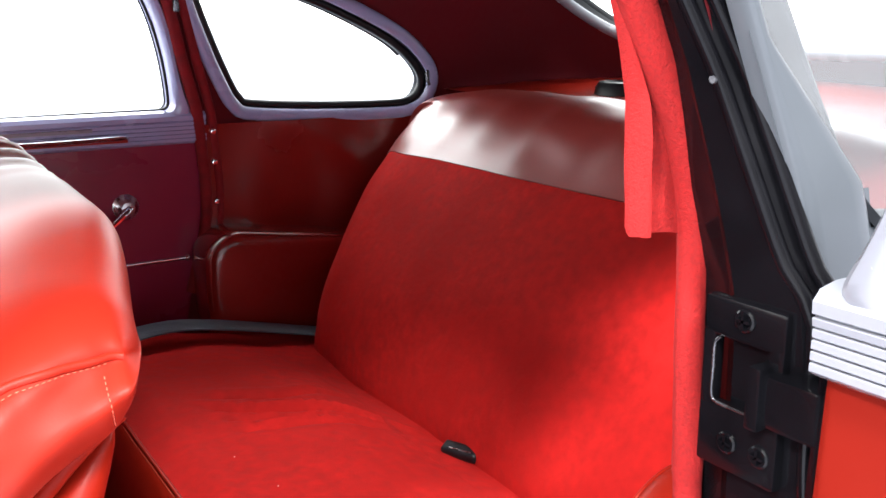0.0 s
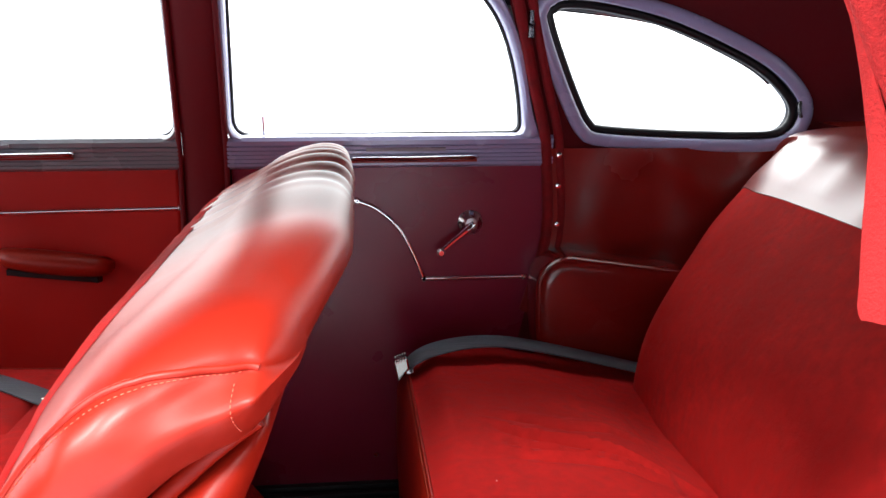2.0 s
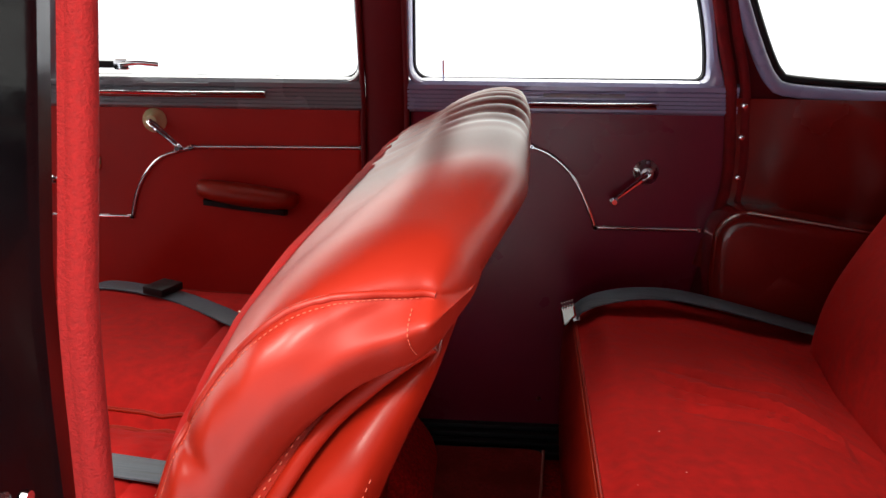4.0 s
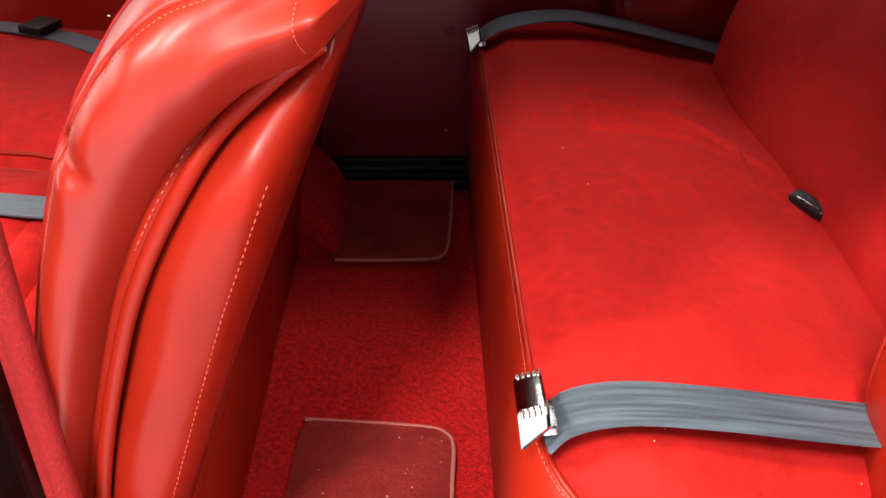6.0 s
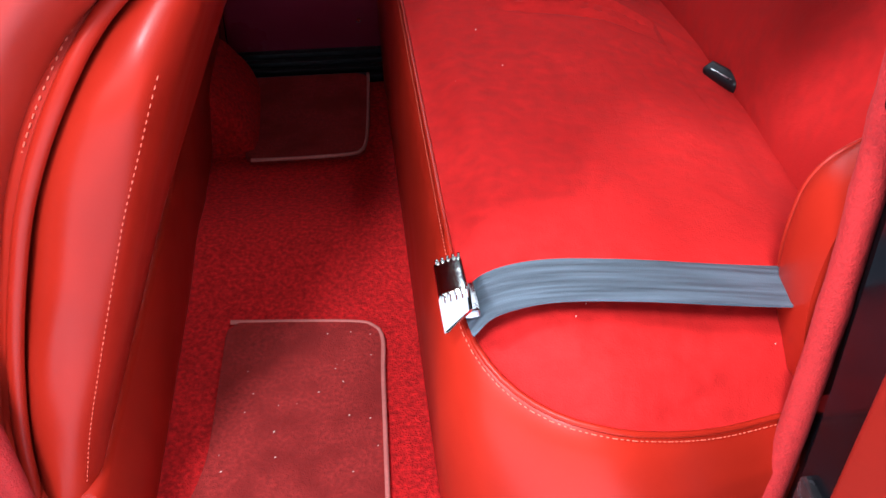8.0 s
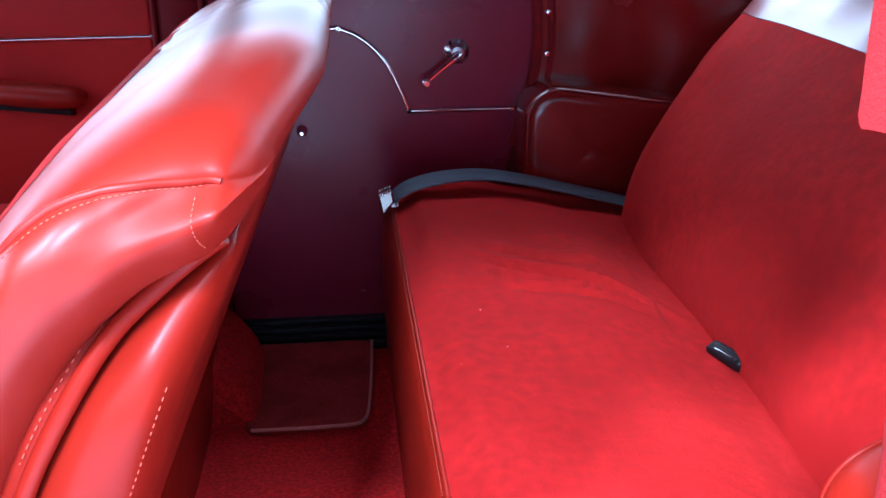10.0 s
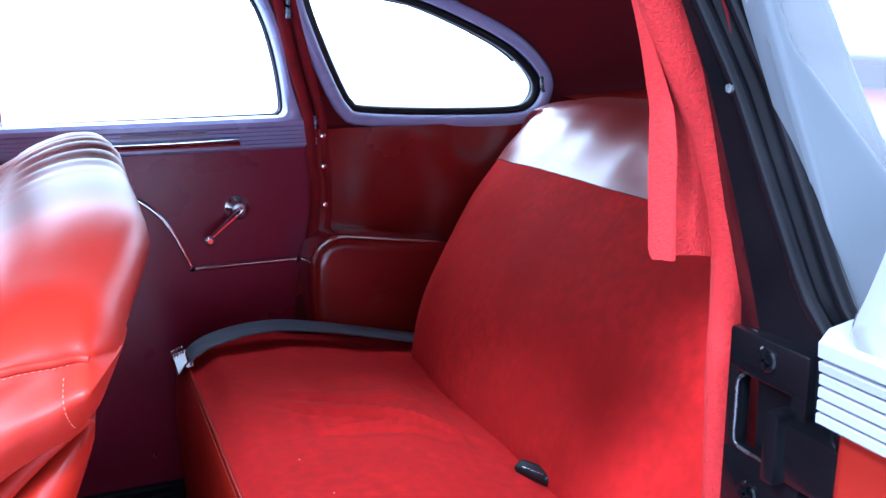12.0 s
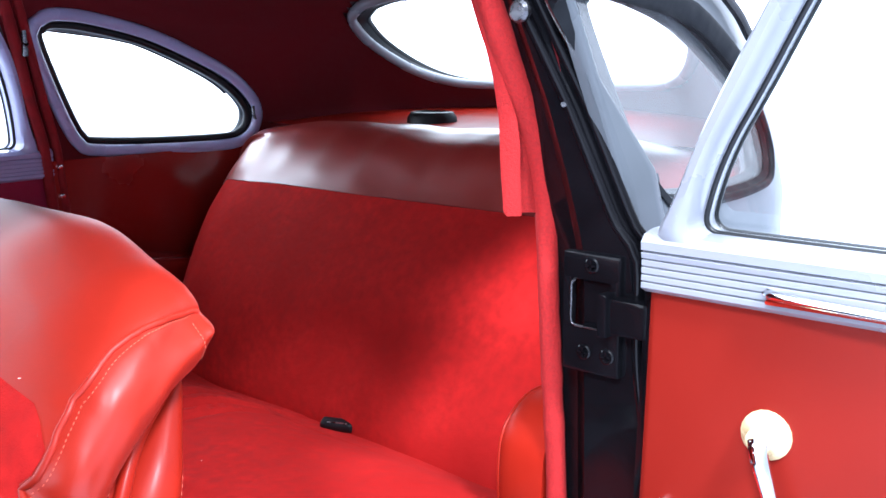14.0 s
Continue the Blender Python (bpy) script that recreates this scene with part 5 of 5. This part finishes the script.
# velour face in front of the pad
bm = bmesh.new()
rows = []
inner = [0.670 + (FY0 + FY1 - 1.340) * k / 30 for k in range(31)]
wrap = (-0.74, -0.79, -0.84, -0.89, -0.94, -0.96, -0.98, -0.99, -0.998)
cols = [(-1, v) for v in wrap] + [(0, y) for y in inner] + [(1, v) for v in wrap[::-1]]
for c, (end, v) in enumerate(cols):
    row = []
    for i in range(41):
        top = 0.715 - 0.030 * ease(3, 0, min(c, len(cols) - 1 - c))
        q = 0.15 + (top - 0.15) * i / 40
        rim = ease(0, 3, min(i, 40 - i, c, len(cols) - 1 - c))
        out = 0.0006 + 0.0030 * rim
        if end:
            p = pad_at(q, v, end)
            row.append(p + Vector((-out * 0.7, end * out * 0.7, 0)))
        else:
            k = q * 110
            p = pad_f[int(k)].lerp(pad_f[int(k) + 1], k - int(k))
            t = (pad_f[int(k) + 1] - pad_f[int(k)]).normalized()
            rx, rz = creases(p, v)
            out += 0.002 * noise.noise((v * 5, p.y * 6, 3)) * rim
            row.append(Vector((p.x - t.y * out + slant(p, v) + rx, v, p.y + t.x * out + rz)))
    rows.append(row)
loft(bm, rows, False)
part("back_face", bm, velour, front_seat, "red velour seat back face")


def front_cushion(y0, y1):
    def lift(x, y):
        """Crown, pleats towards the back and soft unevenness of the cushion."""
        d = -0.06 * (x + 0.3) + 0.004 * noise.noise((x * 8, y * 6, 1))
        for row in (-0.055, -0.105, -0.160):
            d -= 0.0055 * math.exp(-((x - row - 0.006 * noise.noise((y * 6, row * 40, 0))) / 0.0065) ** 2)
        return d
    rim = [(0.01, 0.10), (0.0, 0.15), (-0.004, 0.25), (0.0, 0.31), (0.010, 0.335), (0.022, 0.350)]
    rim += [(0.022 + 0.238 * k / 26, 0.350 + 0.034 * math.sin(math.pi / 2 * min(1.0, k / 14)) ** 0.8) for k in range(1, 27)]
    loops = []
    for i, z in rim:
        lp = plan_loop(-0.53 + i, 0.03 - i * 1.0, y0 + i, y1 - i, max(0.004, 0.09 - i * 0.36), 0.004 if i > 0.1 else 0.03, 30)
        loops.append([(x, y, z + lift(x, y) * clamp((z - 0.2) / 0.12)) for x, y in lp])
    bm = bmesh.new()
    rings = loft(bm, loops, True, True, False)
    bm.faces.new(rings[-1])
    cushion = part("cushion", bm, velour, front_seat, "red velour cushion with pleats")
    bm = bmesh.new()
    tube(bm, [Vector(p) + Vector((0, 0, 0.002)) for p in loops[5]], 0.0035, 8, True)
    part("piping", bm, leather, cushion, "red leather piping")


front_cushion(0.565, 1.105)
front_cushion(1.112, 1.655)
bm = bmesh.new()
box(bm, -0.50, 0.0, 0.60, 1.62, 0.0, 0.12, 0.01)
part("seat_base", bm, black_paint, front_seat, "dark seat base")
lap_belt("seat_belt", [(-0.460, 1.535, 0.378), (-0.42, 1.534, 0.392), (-0.36, 1.528, 0.391), (-0.28, 1.508, 0.386), (-0.20, 1.462, 0.381), (-0.12, 1.405, 0.376), (0.0, 1.33, 0.37)], (0, 1, 0), 0.046,
         (-0.472, 1.537, 0.374, 35), "charcoal lap belt lying across the front cushion", steel)
lap_belt("seat_belt", [(-0.30, 0.93, 0.392), (-0.22, 0.93, 0.388), (-0.14, 0.925, 0.382), (-0.06, 0.92, 0.376), (0.0, 0.915, 0.37)], (0, 1, 0), 0.046,
         (-0.315, 0.93, 0.392, 60), "charcoal lap belt lying across the front cushion", black_plastic)
bm = bmesh.new()
box(bm, -0.022, 0.022, -0.028, 0.028, -0.006, 0.008, 0.003)
bmesh.ops.transform(bm, matrix=pose(-0.300, 1.514, 0.396, 0, 2, -20), verts=bm.verts[:])
solo("belt_adjuster", bm, black_plastic, "black slide adjuster on the front lap belt", "seat belt", "lap belts")

bm = bmesh.new()
loft(bm, [[(x, y, z) for x, z in [(p[0], p[1]) for p in grow(round_poly([(0.02, -0.01), (0.02, 0.150), (0.120, 0.135), (0.178, 0.060), (0.190, -0.01)], 0.03, 5), g)]] for y, g in ((1.42, -0.02), (1.43, -0.006), (1.46, 0.0), (1.62, 0.0), (1.65, -0.006), (1.66, -0.02))])
solo("carpeted_riser", bm, carpet_mat, "red carpeted riser under the front bench", "carpet", kind="structure")

# ---- rugs ----
def rug_thing(outline, edge_pts, label, climb=0.0):
    r = thing("floor_mat", (outline[0][0], outline[0][1], 0.0), label, "floor mat", "rear floor mats")
    lp = round_poly(outline, 0.03, 6)
    def zf(x, y):
        return 0.035 * math.exp(-((y - 1.16) / 0.12) ** 2) + climb * ease(1.50, 1.68, y)
    bm = bmesh.new()
    lo, hi = min(p[1] for p in lp), max(p[1] for p in lp)
    rows = []
    for k in range(41):
        y = lo + 0.0005 + (hi - lo - 0.001) * k / 40
        xs = [a[0] + (b[0] - a[0]) * (y - a[1]) / (b[1] - a[1]) for a, b in zip(lp, lp[1:] + lp[:1]) if (a[1] > y) != (b[1] > y)]
        a, b = min(xs), max(xs)
        rows.append([(a, y, zf(a, y))] + [(a + (b - a) * f, y, zf(a, y) + 0.011) for f in (0.004, 0.25, 0.5, 0.75, 0.996)] + [(b, y, zf(b, y))])
    loft(bm, rows)
    part("mat_top", bm, rug, r, "worn maroon pile with lint specks")
    bm = bmesh.new()
    tube(bm, [(p.x, p.y, zf(p.x, p.y) + 0.009) for p in spline([(a, b, 0) for a, b in edge_pts], 5)], 0.0032, 6)
    part("binding", bm, binding, r, "pale stitched binding")
    return r


rug_thing([(0.165, 0.978), (0.376, 0.957), (0.356, 0.455), (0.085, 0.455), (0.090, 0.640), (0.140, 0.672), (0.158, 0.74)],
          [(0.170, 0.977), (0.26, 0.969), (0.338, 0.960), (0.362, 0.950), (0.3735, 0.925), (0.370, 0.85), (0.363, 0.65), (0.356, 0.46)], "worn maroon floor mat with pale bound edge on red carpet")
rug_thing([(0.165, 1.396), (0.372, 1.396), (0.392, 1.660), (0.150, 1.660)], [(0.175, 1.396), (0.27, 1.394), (0.345, 1.397), (0.366, 1.408), (0.376, 1.44), (0.384, 1.53), (0.391, 1.66)], "worn maroon floor mat with pale bound edge beyond the tunnel", 0.022)

# lint and crumbs on the rug and cushion
bm = bmesh.new()
rnd = random.Random(5)
for k in range(70):
    if k >= 46:
        q = pad_f[rnd.randint(30, 84)]
        y = rnd.uniform(0.60, 0.95)
        x, z = q.x + slant(q, y) - 0.004, q.y + 0.003
    elif k < 36:
        x, y, z = rnd.uniform(0.17, 0.36), rnd.uniform(0.50, 0.95), 0.0125
    else:
        x, y = rnd.uniform(0.46, 0.80), rnd.uniform(0.55, 1.2)
        z = 0.377 + seat_slope(x, y) + 0.001
    r, a = rnd.uniform(0.0004, 0.0010), rnd.uniform(0, 3.14)
    c, s = math.cos(a), math.sin(a)
    l = r * rnd.uniform(1.0, 2.5)
    vs = [bm.verts.new((x + c * l * i - s * r * j, y + s * l * i + c * r * j, z + h)) for i, j, h in ((-1, 0, 0), (0, -1, 0), (1, 0, 0), (0, 1, 0), (0, 0, r))]
    for i in range(4):
        bm.faces.new((vs[i], vs[(i + 1) % 4], vs[4]))
    bm.faces.new(vs[3::-1])
tagged(part("lint", bm, surface("lint", (0.75, 0.62, 0.52), 0.8, bump=0), None, "pale lint specks on the mat and cushion"), category="lint", kind="stuff")
